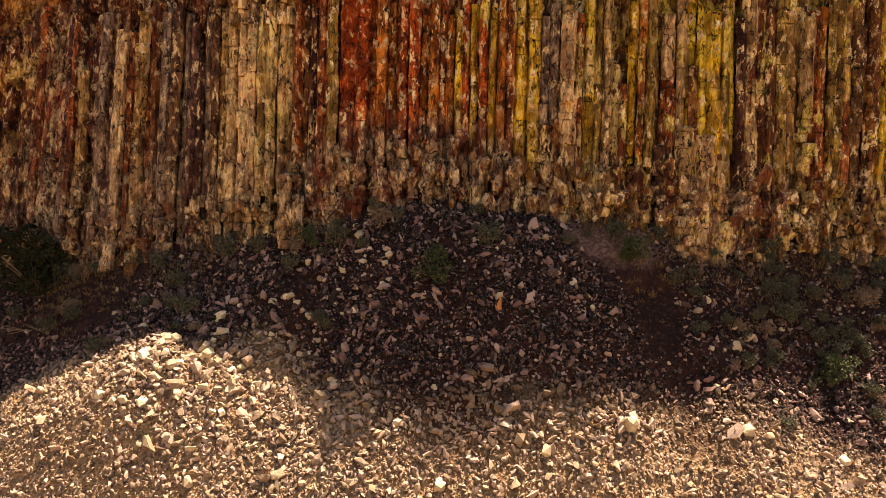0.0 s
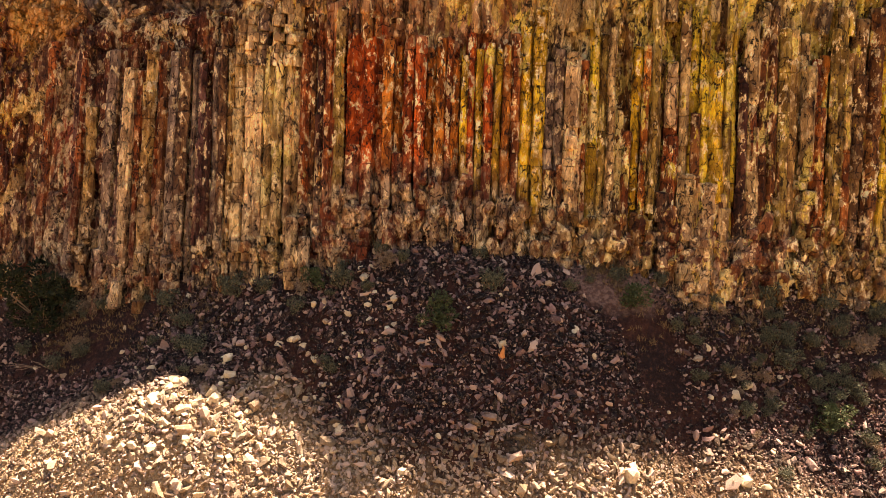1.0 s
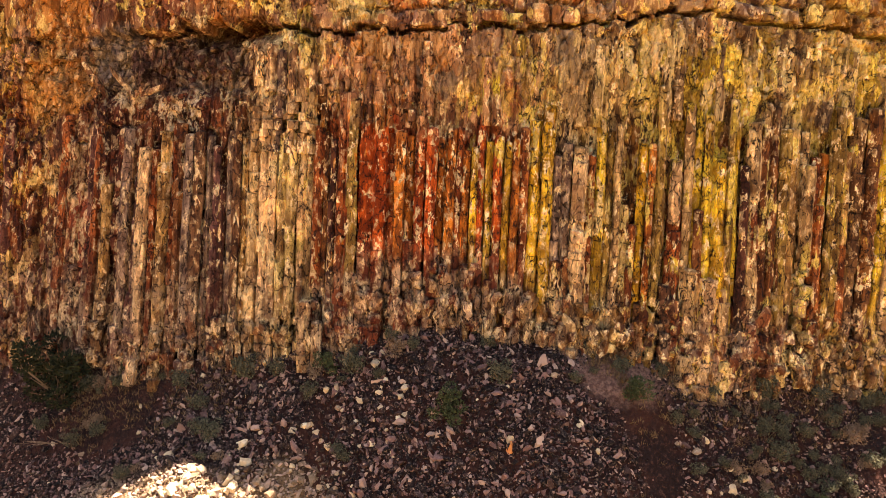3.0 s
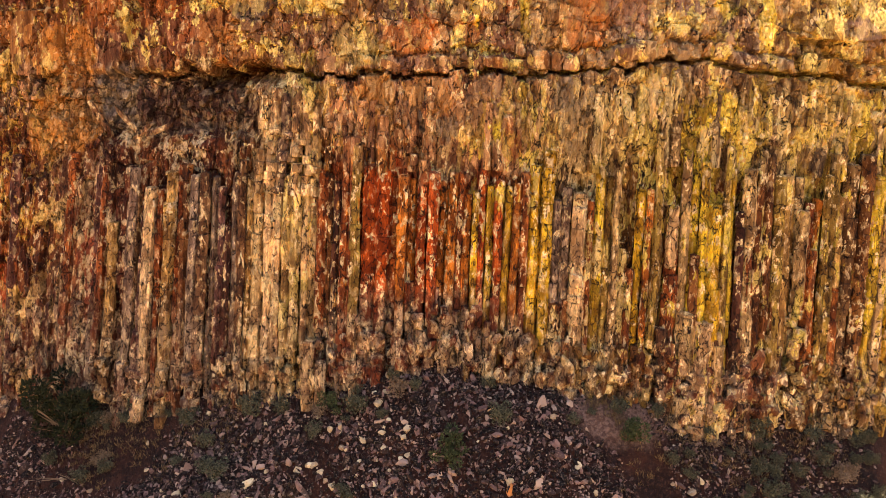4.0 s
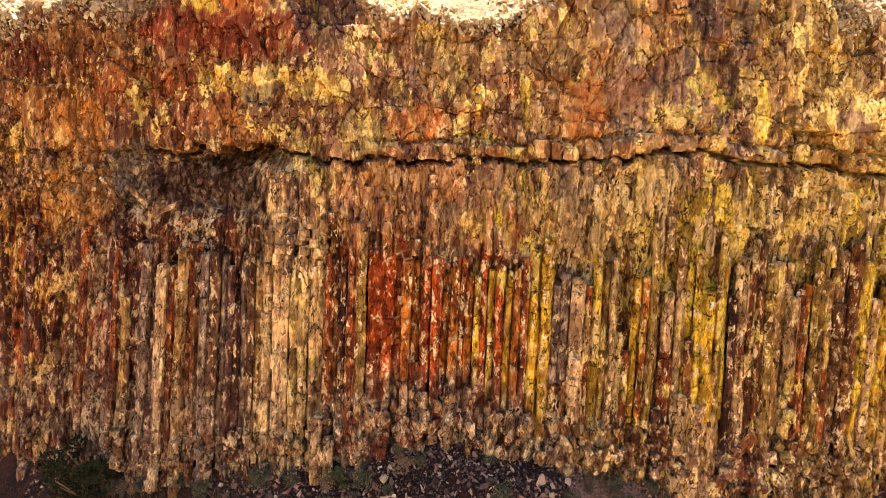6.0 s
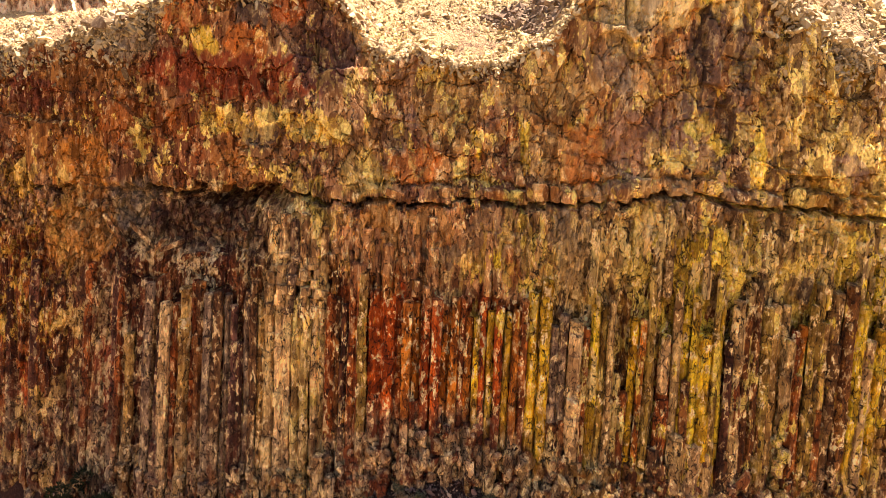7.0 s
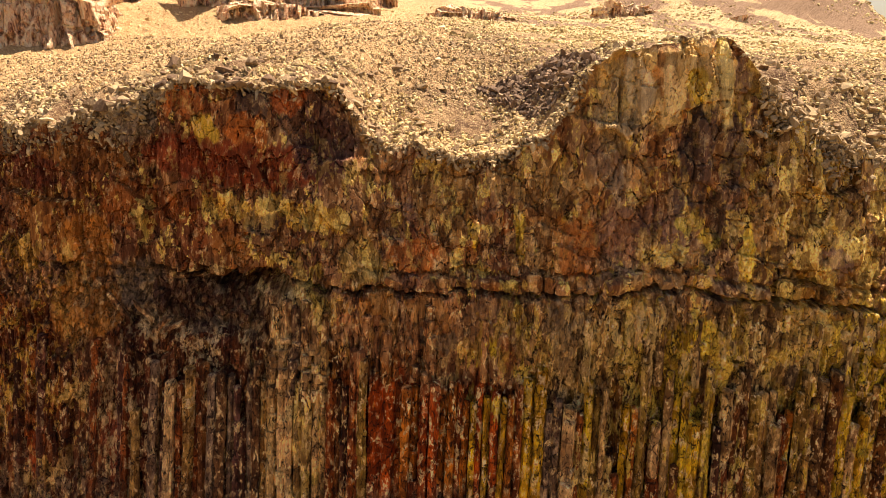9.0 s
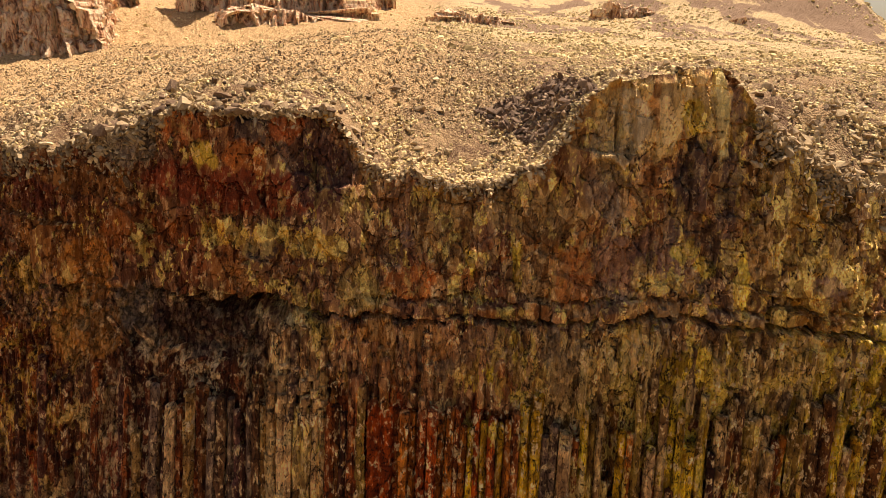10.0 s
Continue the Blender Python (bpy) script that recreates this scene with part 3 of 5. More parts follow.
TOP_Z = [28.6, 29.0, 29.3, 29.7, 30.6, 31.2, 31.8, 32.1, 32.0, 32.3, 32.2, 31.3, 29.8, 29.7, 29.5, 29.9, 30.6, 31.9, 33.1, 33.9, 34.3, 34.55, 34.9, 34.95, 34.4, 33.3, 32.5, 31.8, 31.1, 30.4, 29.6, 28.8, 28]
BENCH = [1.3, 1.2, 1.2, 1.2, 0.9, 0.6, 0.4, 0.2, 0.0, 0.0, 0.0, 0.0, 0.0, 0.0, 0.4, 1.4, 2.6, 3.2, 3.4, 3.4]     # the rubble slope above the rim
BX = [-34, -22, -19, -14.4, -11.5, -8.7, -4, 0, 2, 5, 8, 9.5, 12.4, 15.2, 18, 24, 32]
BASE_Y = [37, 31.0, 29.6, 28.5, 28.0, 27.7, 27.3, 27.3, 26.8, 26.4, 26.3, 25.9, 25.6, 26.2, 26.8, 28.5, 32]
BASE_Z = [6, 6.6, 7.0, 8.0, 8.5, 8.8, 10.4, 11.2, 10.7, 10.6, 10.6, 10.1, 9.9, 9.9, 9.6, 9.0, 8]
LX = [-34, -22, -17.7, -13, -9, -5.3, 0.4, 5, 8.3, 13.8, 18, 24, 32]
LEDGE_Y = [40, 34.9, 33.9, 32.2, 30.9, 30.2, 29.6, 29.0, 28.6, 28.6, 28.9, 30.3, 34]
CRACK_X = [-34, -22, -17.7, -13, -11.3, -9.3, -8, -5.9, -3.2, -0.7, 1.7, 4.1, 5.5, 7.1, 10, 13.2, 16.3, 18.1, 24, 32]
LEDGE_Z = [21.5, 22.0, 22.4, 22.65, 22.85, 23.1, 23.0, 22.95, 23.05, 23.3, 23.4, 23.4, 23.55, 23.85, 24.05, 23.85, 23.65, 23.4, 22.8, 21.5]


def along(kx, kv, x):
    """A value along the cliff, rounded off between its stations."""
    return sum(np.interp(x + d, kx, kv) for d in (-0.5, -0.25, 0.0, 0.25, 0.5)) / 5.0


def face_y(x, z):
    """The mean depth of the cliff face at (x, z)."""
    by, bz = along(BX, BASE_Y, x), along(BX, BASE_Z, x)
    ly, lz = along(LX, LEDGE_Y, x), along(CRACK_X, LEDGE_Z, x)
    ty, tz = rim_y(x), rim_z(x)
    low = by + (ly - by) * (z - bz) / (lz - bz)
    k = (z - lz) / (tz - lz)
    high = ly + (ty - ly) * (0.8 * k + 0.2 * np.clip(k, 0, 2) ** 2)
    return np.where(z < lz, low, high)


def rim_y(x):
    return along(KX, TOP_Y, x) + 0.9 * fbm(x * 0.7, x * 0, 201, 4)


def rim_z(x):
    return along(RIM_X, TOP_Z, x) + (0.75 - 0.55 * smooth(4.6, 5.4, x) * smooth(13.4, 12.4, x)) * fbm(x * 0.8, x * 0, 203, 4) + 0.22 * (vnoise(np.floor(x * 1.7), 0 * x, 205) - 0.5)


def talus_z(x, y):
    by, bz = along(BX, BASE_Y, x), along(BX, BASE_Z, x)
    d = by - y
    mound = np.exp(-((x - 3.0) / 6.0) ** 2)
    e = np.clip(d, 0, 5.5)
    steep = mound * (0.5 * e + 0.09 * e * e + 1.35 * (d - e)) + (1 - mound) * 1.12 * d
    fall = np.where(d < 0, -d * 0.5, -steep)
    z = bz + fall + 2.8 * np.exp(-((x + 13.2) / 5.9) ** 4 - ((y - 22.1) / 2.8) ** 2) - 1.1 * np.exp(-((x - 13.5) / 3.0) ** 2 - ((y - 22.3) / 3.0) ** 2) - 0.8 * np.exp(-((x + 3.8) / 1.6) ** 2 - ((y - 23.5) / 2.5) ** 2) + 0.1 * np.exp(-((x - 2.0) / 3.0) ** 2 - ((y - 20.5) / 2.5) ** 2) - 0.5 * np.exp(-((x - 8.4) / 1.6) ** 2) * smooth(1.0, 3.0, d)
    z = z + 0.5 * fbm(x * 0.35, y * 0.35, 5, 4) + 0.16 * fbm(x * 1.6, y * 1.6, 9, 3)
    return 0.5 * (z + np.sqrt(z * z + 1.2)) - 0.45           # runs out into the level floor


def plateau_z(x, y):
    ty, tz = rim_y(np.clip(x, -33, 31)), rim_z(np.clip(x, -33, 31))
    back = np.clip(y - ty, 0, None)
    far = 34.0 + 0.072 * np.clip(y - 45, -10, 60) + 0.03 * np.clip(y - 105, 0, 60)
    far = far - 2.6 * smooth(-8, -26, x) * smooth(87, 74, y) - 1.6 * smooth(-24, -38, x) * smooth(73, 64, y)
    hill = 9.0 * smooth(96, 130, y) * smooth(20, 60, x) * smooth(79, 61, x - 0.4 * (y - 110)) + 30 * smooth(95, 420, y) * smooth(170, 60, x)
    bench = along(KX, BENCH, np.clip(x, -33, 31)) * smooth(0.0, 3.2, back)
    z = tz + bench + (far - tz - bench) * smooth(0, 14, back) + hill
    rough = smooth(0.0, 2.0, back)
    z = z + rough * (0.9 * fbm(x * 0.16, y * 0.16, 21, 4) + 0.6 * fbm(x * 0.9, y * 0.9, 23, 3) + 0.28 * fbm(x * 3.2, y * 3.2, 25, 2))
    return z + smooth(70, 140, y) * 5.0 * fbm(x * 0.06, y * 0.06, 31, 5) * smooth(5, 40, x)


# ---------------------------------------------------------------- the ground
gx = np.concatenate([np.linspace(-400, -34, 30), np.linspace(-33, 33, 340), np.linspace(34, 400, 30)])
gy = np.concatenate([-np.geomspace(2500, 14, 24), np.linspace(-12, 13, 20), np.linspace(13.2, 34, 190), np.linspace(35, 44, 8)])
GX, GY = np.meshgrid(gx, gy)
GZ = np.where(GY > 12, talus_z(np.clip(GX, -33, 31), GY), 0.35 + 0.3 * fbm(GX * 0.1, GY * 0.1, 3, 3))
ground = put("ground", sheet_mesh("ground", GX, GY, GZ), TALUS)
tagged(ground, "brown scree slope of soil and broken rock below the cliff, painted paler where sun falls", "ground", kind="structure")

u = np.linspace(-1, 1, 480)
rows = np.concatenate([np.linspace(0, 14, 150), np.linspace(14.2, 40, 84), np.geomspace(40.5, 150, 84), np.geomspace(156, 2600, 40)])
U, W = np.meshgrid(u, rows)
PX = U * (33 + 1.15 * np.clip(W - 2, 0, None))
edge = rim_y(np.clip(PX, -33, 31))
PY = edge + 0.02 + W
plateau = put("plateau", sheet_mesh("plateau", PX, PY, plateau_z(PX, PY)), PLATEAU)
tagged(plateau, "sunlit plateau of pale dry grass and scree above the cliff", "plateau", kind="structure")

# ---------------------------------------------------------------- the cliff face
cx = np.linspace(-30, 27, 1000)
cv = np.linspace(0, 1, 450)
CX, CV = np.meshgrid(cx, cv)
z0 = along(BX, BASE_Z, CX) - 2.0
z1 = rim_z(CX) + 0.05
CZ = z0 + (z1 - z0) * CV
LZ = along(CRACK_X, LEDGE_Z, CX) + 0.35 * fbm(CX * 0.5, CX * 0, 71, 3) + 0.34 * (vnoise(np.floor(CX * 1.3 + 0.6 * vnoise(CX * 2.0, CX * 0, 131)), CX * 0, 133) - 0.5) + 0.25 * fbm(CX * 2.4, CX * 0, 135, 3)
up = CZ - LZ + 0.22 * (slabs(CX / 0.45, CZ / 3.0, 85, 0.6, 0.1, 0.0)) + 0.10 * fbm(CX * 3.0, CZ * 2.0, 87, 2)
wx = CX + 0.5 * fbm(CX * 0.5, CZ * 0.3, 51, 3)
wz = CZ + 0.5 * fbm(CX * 0.6, CZ * 0.4, 53, 3)
high = (0.60 * slabs(wx / 2.3, wz / 3.2, 101, 1.1, 0.02, 0.30) + 0.34 * slabs(wx / 0.8, wz / 1.5, 103, 0.9, 0.06, 0.55)
        + 0.16 * slabs(wx / 0.33, wz / 0.6, 105, 0.9, 0.10) + 0.07 * slabs(wx / 0.16, wz / 0.3, 106, 0.9, 0.12))
splinter = 0.10 + 0.30 * slabs(wx / 0.55, wz / 2.6, 107, 0.8, 0.12) + 0.20 * slabs(wx / 0.30, wz / 1.1, 109, 0.9, 0.14) + 0.08 * slabs(wx / 0.17, wz / 0.35, 111)
blocky = 0.05 + 0.55 * slabs(wx / 0.85, wz / 1.0, 117, 0.9, 0.08) + 0.30 * slabs(wx / 0.36, wz / 0.42, 119, 0.9, 0.12)
rough_west = smooth(-8.5, -10.5, CX)
splinter = splinter + (blocky - splinter) * rough_west
low = -0.60 + 0.20 * rough_west + 0.35 * smooth(-14.5, -16.5, CX) + (0.25 + 0.25 * rough_west) * slabs(wx / 0.6, wz / 3.0, 113, 0.8, 0.1) + 0.10 * slabs(wx / 0.3, wz / 0.6, 115)
relief = np.where(up > 0, np.minimum(high, 0.19), splinter + (low - splinter) * smooth(-1.6, -5.2, up + 2.6 * fbm(CX * 1.3, CX * 0, 73, 3)))
crack = np.exp(-(up / (0.11 + 0.16 * fbm(CX * 1.1, CX * 0, 97, 3))) ** 4) * (1.05 + 0.9 * fbm(CX * 0.7, CZ * 0.2, 75, 3)) * smooth(-16.5, -13.5, CX)
second = np.exp(-((up - 0.85 - 0.5 * fbm(CX * 0.4, CX * 0, 77, 3)) / 0.10) ** 2) * smooth(-6, -2, CX) * 0.35
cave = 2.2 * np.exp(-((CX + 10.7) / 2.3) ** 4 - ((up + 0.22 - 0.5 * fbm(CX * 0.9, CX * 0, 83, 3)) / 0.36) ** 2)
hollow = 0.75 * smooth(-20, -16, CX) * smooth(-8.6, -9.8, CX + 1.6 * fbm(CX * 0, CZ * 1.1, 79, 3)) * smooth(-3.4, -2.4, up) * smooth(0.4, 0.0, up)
pit = 0.5 * np.exp(-((CX + 10.6) / 0.22) ** 4 - ((CZ - 25.0) / 0.11) ** 4)
cleft = 0.4 * np.exp(-((CX - 6.45 - 0.12 * fbm(CX * 0, CZ * 1.5, 89, 2)) / 0.07) ** 2) * smooth(30.8, 31.2, CZ) * smooth(33.4, 32.8, CZ)
arch = CZ - 31.0 + 0.5 * ((CX - 5.9) / 0.9) ** 2
alcove = 0.45 * smooth(0.0, -0.08, arch) * smooth(-2.4, -0.4, arch) * smooth(1.1, 0.9, np.abs(CX - 5.9))
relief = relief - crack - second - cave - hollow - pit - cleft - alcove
relief = relief * smooth(0.0, 0.4, z1 - CZ)
CY = face_y(CX, CZ) - relief
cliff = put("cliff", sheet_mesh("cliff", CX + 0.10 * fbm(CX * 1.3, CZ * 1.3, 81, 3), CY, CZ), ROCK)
# mineral stains and slabs on the face with ragged edges, plus hollow's painted shade
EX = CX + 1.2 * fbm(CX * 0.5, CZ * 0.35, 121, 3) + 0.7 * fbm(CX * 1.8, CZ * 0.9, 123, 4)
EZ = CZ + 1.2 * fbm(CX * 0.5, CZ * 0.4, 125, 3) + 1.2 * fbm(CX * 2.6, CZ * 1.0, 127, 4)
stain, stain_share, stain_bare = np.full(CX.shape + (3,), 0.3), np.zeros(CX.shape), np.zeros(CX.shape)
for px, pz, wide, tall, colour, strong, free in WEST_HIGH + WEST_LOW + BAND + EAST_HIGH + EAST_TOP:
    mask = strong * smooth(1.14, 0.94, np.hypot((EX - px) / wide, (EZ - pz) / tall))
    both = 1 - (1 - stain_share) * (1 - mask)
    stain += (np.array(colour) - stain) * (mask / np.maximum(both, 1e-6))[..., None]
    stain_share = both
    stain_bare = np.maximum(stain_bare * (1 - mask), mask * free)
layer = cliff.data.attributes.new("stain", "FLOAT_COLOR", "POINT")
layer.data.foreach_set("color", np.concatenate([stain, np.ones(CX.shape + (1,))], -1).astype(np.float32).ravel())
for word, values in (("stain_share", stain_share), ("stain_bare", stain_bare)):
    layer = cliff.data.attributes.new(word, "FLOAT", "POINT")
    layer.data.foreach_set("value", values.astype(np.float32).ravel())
tagged(cliff, "tall columnar basalt cliff stained with yellow, orange and red lichen", "cliff", kind="structure")


# ---------------------------------------------------------------- the columns
def column_mesh(x, width, z_low, z_high, rng, proud=None):
    """One weathered basalt column that follows the face, broken across by joints."""
    sides = 6
    ang = np.linspace(0, 2 * np.pi, sides, endpoint=False) + rng.uniform(-0.4, 0.4)     # a flat side to the front
    corner = rng.uniform(0.88, 1.12, sides)
    zs, jog = [], []
    z = z_low
    out = rng.normal(0, 0.18) + (0.25 if rng.random() < 0.10 else 0.0)
    out = out if proud is None else -proud
    while z < z_high:
        length = rng.uniform(0.22, 0.6) if z < z_low + 2.6 and width > 0.3 and z_high - z_low > 3.5 else rng.uniform(0.4, 2.2)
        loose = 0.11 if z < z_low + 2.6 and z_high - z_low > 3.5 else 0.07 * width
        dx, dy, r = rng.normal(0, loose * 0.7), out + rng.normal(0, loose), rng.uniform(0.86, 1.06)
        top = min(z + length, z_high)
        steps = max(1, int((top - z) / 0.17))
        lip, joint = 0.02 + 0.03 * rng.random(), 0.82 if rng.random() < 0.3 else 0.97
        for k in range(steps + 3):
            if k in (0, steps + 2):                          # the open joint between two lengths
                zs.append(z + 0.004 if k == 0 else top - 0.004)
                jog.append((dx, dy + 0.02, r * joint))
            else:
                zs.append(z + lip + (top - z - 2 * lip) * (k - 1) / steps)
                jog.append((dx, dy, r))
        z = top
    zs = np.array(zs)
    jog = np.array(jog)
    cy = face_y(np.full(zs.shape, x), zs) + 0.06
    ringx = np.cos(ang) * corner * width * 0.55
    ringy = np.sin(ang) * corner * width * 0.62
    chip = 1 + 0.46 * fbm(np.arange(sides)[None, :] * 0.9 + x * 7, zs[:, None] * 2.6, 91, 3)
    X = x + jog[:, :1] + ringx[None, :] * jog[:, 2:] * chip + 0.10 * fbm(zs * 0.4, zs * 0 + x, 93, 2)[:, None]
    Y = cy[:, None] + jog[:, 1:2] + ringy[None, :] * jog[:, 2:] * chip
    Z = np.repeat(zs[:, None], sides, 1) + 0.04 * fbm(np.arange(sides)[None, :] * 1.7, zs[:, None], 95, 1)
    n = len(zs)
    verts = np.stack([X, Y, Z], -1).reshape(-1, 3)
    cap = np.array([[x + jog[-1, 0], cy[-1] + jog[-1, 1], zs[-1] + 0.05]])
    idx = np.arange(n * sides).reshape(n, sides)
    nxt = np.roll(idx, -1, 1)
    tris = np.concatenate([np.stack([idx[:-1], nxt[:-1], nxt[1:]], -1).reshape(-1, 3), np.stack([idx[:-1], nxt[1:], idx[1:]], -1).reshape(-1, 3),
                           np.stack([idx[-1], nxt[-1], np.full(sides, n * sides)], -1)])
    return raw_mesh("column", np.concatenate([verts, cap]), tris)


def west(mid):
    return float(smooth(-9.0, -10.5, mid))


TINTS = {"cream": (0.90, 0.63, 0.30), "pale": (0.74, 0.52, 0.22), "gold": (0.94, 0.60, 0.04), "lime": (0.82, 0.58, 0.05), "olive": (0.42, 0.28, 0.06), "tan": (0.55, 0.33, 0.10),
         "brown": (0.26, 0.10, 0.028), "dark": (0.085, 0.030, 0.018), "red": (0.55, 0.098, 0.013), "brick": (0.36, 0.095, 0.022), "orange": (0.66, 0.22, 0.03), "grey": (0.34, 0.24, 0.165), "straw": (0.78, 0.58, 0.20),
         "mauve": (0.24, 0.125, 0.055), "purple": (0.17, 0.075, 0.060)}


def column(x, width, low, top, rng, tint, keep, proud=None):
    ob = put("column", column_mesh(x, width, low, top, rng, proud), ROCK, cliff)
    ob.color = (*TINTS[tint], keep)


def colonnade(seed, x, end, narrow, wide, foot, head, missing, tints, keep):
    """A row of columns side by side; foot and head give the heights at which one begins and ends."""
    rng = np.random.default_rng(seed)
    while x < end:
        width = rng.uniform(narrow, wide)
        mid = x + width / 2
        base = float(along(BX, BASE_Z, np.array([mid]))[0])
        ledge = float(along(CRACK_X, LEDGE_Z, np.array([mid]))[0])
        if rng.random() > missing + 0.16 * west(mid) + 0.35 * float(smooth(-15.0, -16.5, mid)):
            column(mid, width, foot(base, ledge, mid, rng), head(base, ledge, mid, rng), rng, tints[int(rng.integers(len(tints)))], keep)
        x += width * rng.uniform(0.92, 1.04)


def row_of_columns(seed, stations, end):
    """Columns side by side, each from its own station to the next one: where it begins, how high it stands, its colour."""
    rng = np.random.default_rng(seed)
    for (x, top, tint), (to, *_) in zip(stations, stations[1:] + [(end, 0, "")]):
        base = float(along(BX, BASE_Z, np.array([x]))[0])
        rise = rng.uniform(0.0, 2.2) if x > -1.0 and tint in ("olive", "tan", "lime", "brown", "pale", "mauve") else rng.normal(0, 0.25)
        column((x + to) / 2, (to - x) * 1.02, base - 1.2, top + rise, rng, tint, rng.uniform(0.88, 1.0))


colonnade(7, -24.5, -15.6, 0.34, 0.66, lambda b, l, m, r: b - 1.2, lambda b, l, m, r: l - r.uniform(1.9, 3.6) - 1.6 * west(m), 0.05, ["brown", "purple", "grey", "brick", "purple", "dark", "brown"], 0.75)
row_of_columns(71, [(-15.6, 17.2, "mauve"), (-15.1, 16.6, "purple"), (-14.2, 16.9, "brick"), (-13.75, 18.0, "tan"), (-13.2, 18.2, "brick"), (-12.85, 18.4, "brown"), (-12.4, 18.3, "grey"), (-11.95, 18.0, "mauve"),
                    (-11.5, 18.3, "grey"), (-11.1, 17.9, "purple"), (-10.75, 16.0, "dark"), (-10.4, 18.2, "grey"), (-10.05, 18.4, "mauve"), (-9.7, 18.1, "tan"),
                    (-9.40, 18.3, "pale"), (-8.85, 18.6, "cream"), (-8.42, 18.5, "cream"), (-8.0, 18.7, "straw"), (-7.55, 18.4, "straw"), (-7.12, 20.4, "cream"), (-6.75, 20.4, "pale"), (-6.40, 18.5, "brick"), (-5.98, 18.6, "brown")], -5.69)
row_of_columns(72, [(-5.69, 18.5, "dark"), (-5.30, 20.2, "brick"), (-4.85, 20.4, "olive"), (-4.40, 19.0, "red"), (-3.78, 19.2, "red"), (-3.14, 18.6, "brick"), (-2.76, 18.8, "orange"), (-2.35, 19.1, "orange"), (-1.93, 19.0, "red"), (-1.45, 19.2, "red"),
                    (-0.98, 18.9, "orange"), (-0.62, 18.8, "orange"), (-0.22, 18.6, "brick"), (0.12, 18.3, "orange"), (0.46, 18.6, "gold"), (0.72, 18.7, "red"), (1.06, 18.9, "gold"), (1.38, 18.7, "red"), (1.80, 18.8, "gold"), (2.14, 18.6, "orange"),
                    (2.52, 18.9, "brick"), (2.92, 19.5, "gold"), (3.42, 19.4, "gold"), (3.90, 18.4, "grey"), (4.34, 18.6, "grey"), (4.76, 17.9, "cream"), (5.30, 18.3, "brick"), (5.66, 19.0, "lime"), (6.08, 19.2, "olive"), (6.40, 19.3, "pale")], 6.74)
row_of_columns(73, [(7.42, 19.0, "gold"), (7.74, 18.9, "orange"), (8.05, 19.2, "olive"), (8.42, 18.8, "tan"), (8.72, 17.7, "brick"), (9.28, 19.0, "pale"), (9.66, 19.3, "lime"), (10.00, 19.2, "lime"), (10.36, 18.2, "gold"), (10.95, 18.9, "olive"),
                    (11.24, 18.6, "lime"), (11.52, 17.8, "dark"), (11.84, 18.4, "pale"), (12.32, 19.7, "brown"), (12.72, 19.6, "brown"), (13.12, 18.8, "olive"), (13.58, 18.7, "tan"), (13.96, 18.4, "tan"), (14.30, 18.3, "pale"), (14.66, 18.5, "brick")], 15.0)
row_of_columns(74, [(15.0, 18.6, "orange"), (15.34, 18.2, "olive"), (15.66, 18.7, "olive"), (16.04, 18.4, "tan"), (16.42, 18.9, "mauve"), (17.0, 19.0, "brown"), (17.6, 18.9, "lime"), (18.2, 18.0, "cream"), (18.75, 18.4, "gold"), (19.2, 18.6, "olive"),
                    (19.7, 18.4, "tan"), (20.2, 18.5, "brown"), (20.8, 18.4, "lime"), (21.4, 18.3, "pale")], 22.0)
colonnade(8, -6.2, 22.0, 0.26, 0.55, lambda b, l, m, r: l - 4.2, lambda b, l, m, r: l - r.uniform(0.1, 1.8), 0.66, ["tan", "grey", "pale", "olive", "lime"], 0.5)
colonnade(9, -3.0, 19.0, 0.30, 0.62, lambda b, l, m, r: b - 0.8, lambda b, l, m, r: b + r.uniform(1.2, 3.6), 0.25, ["grey", "pale", "brown", "tan", "brick", "mauve"], 0.6)

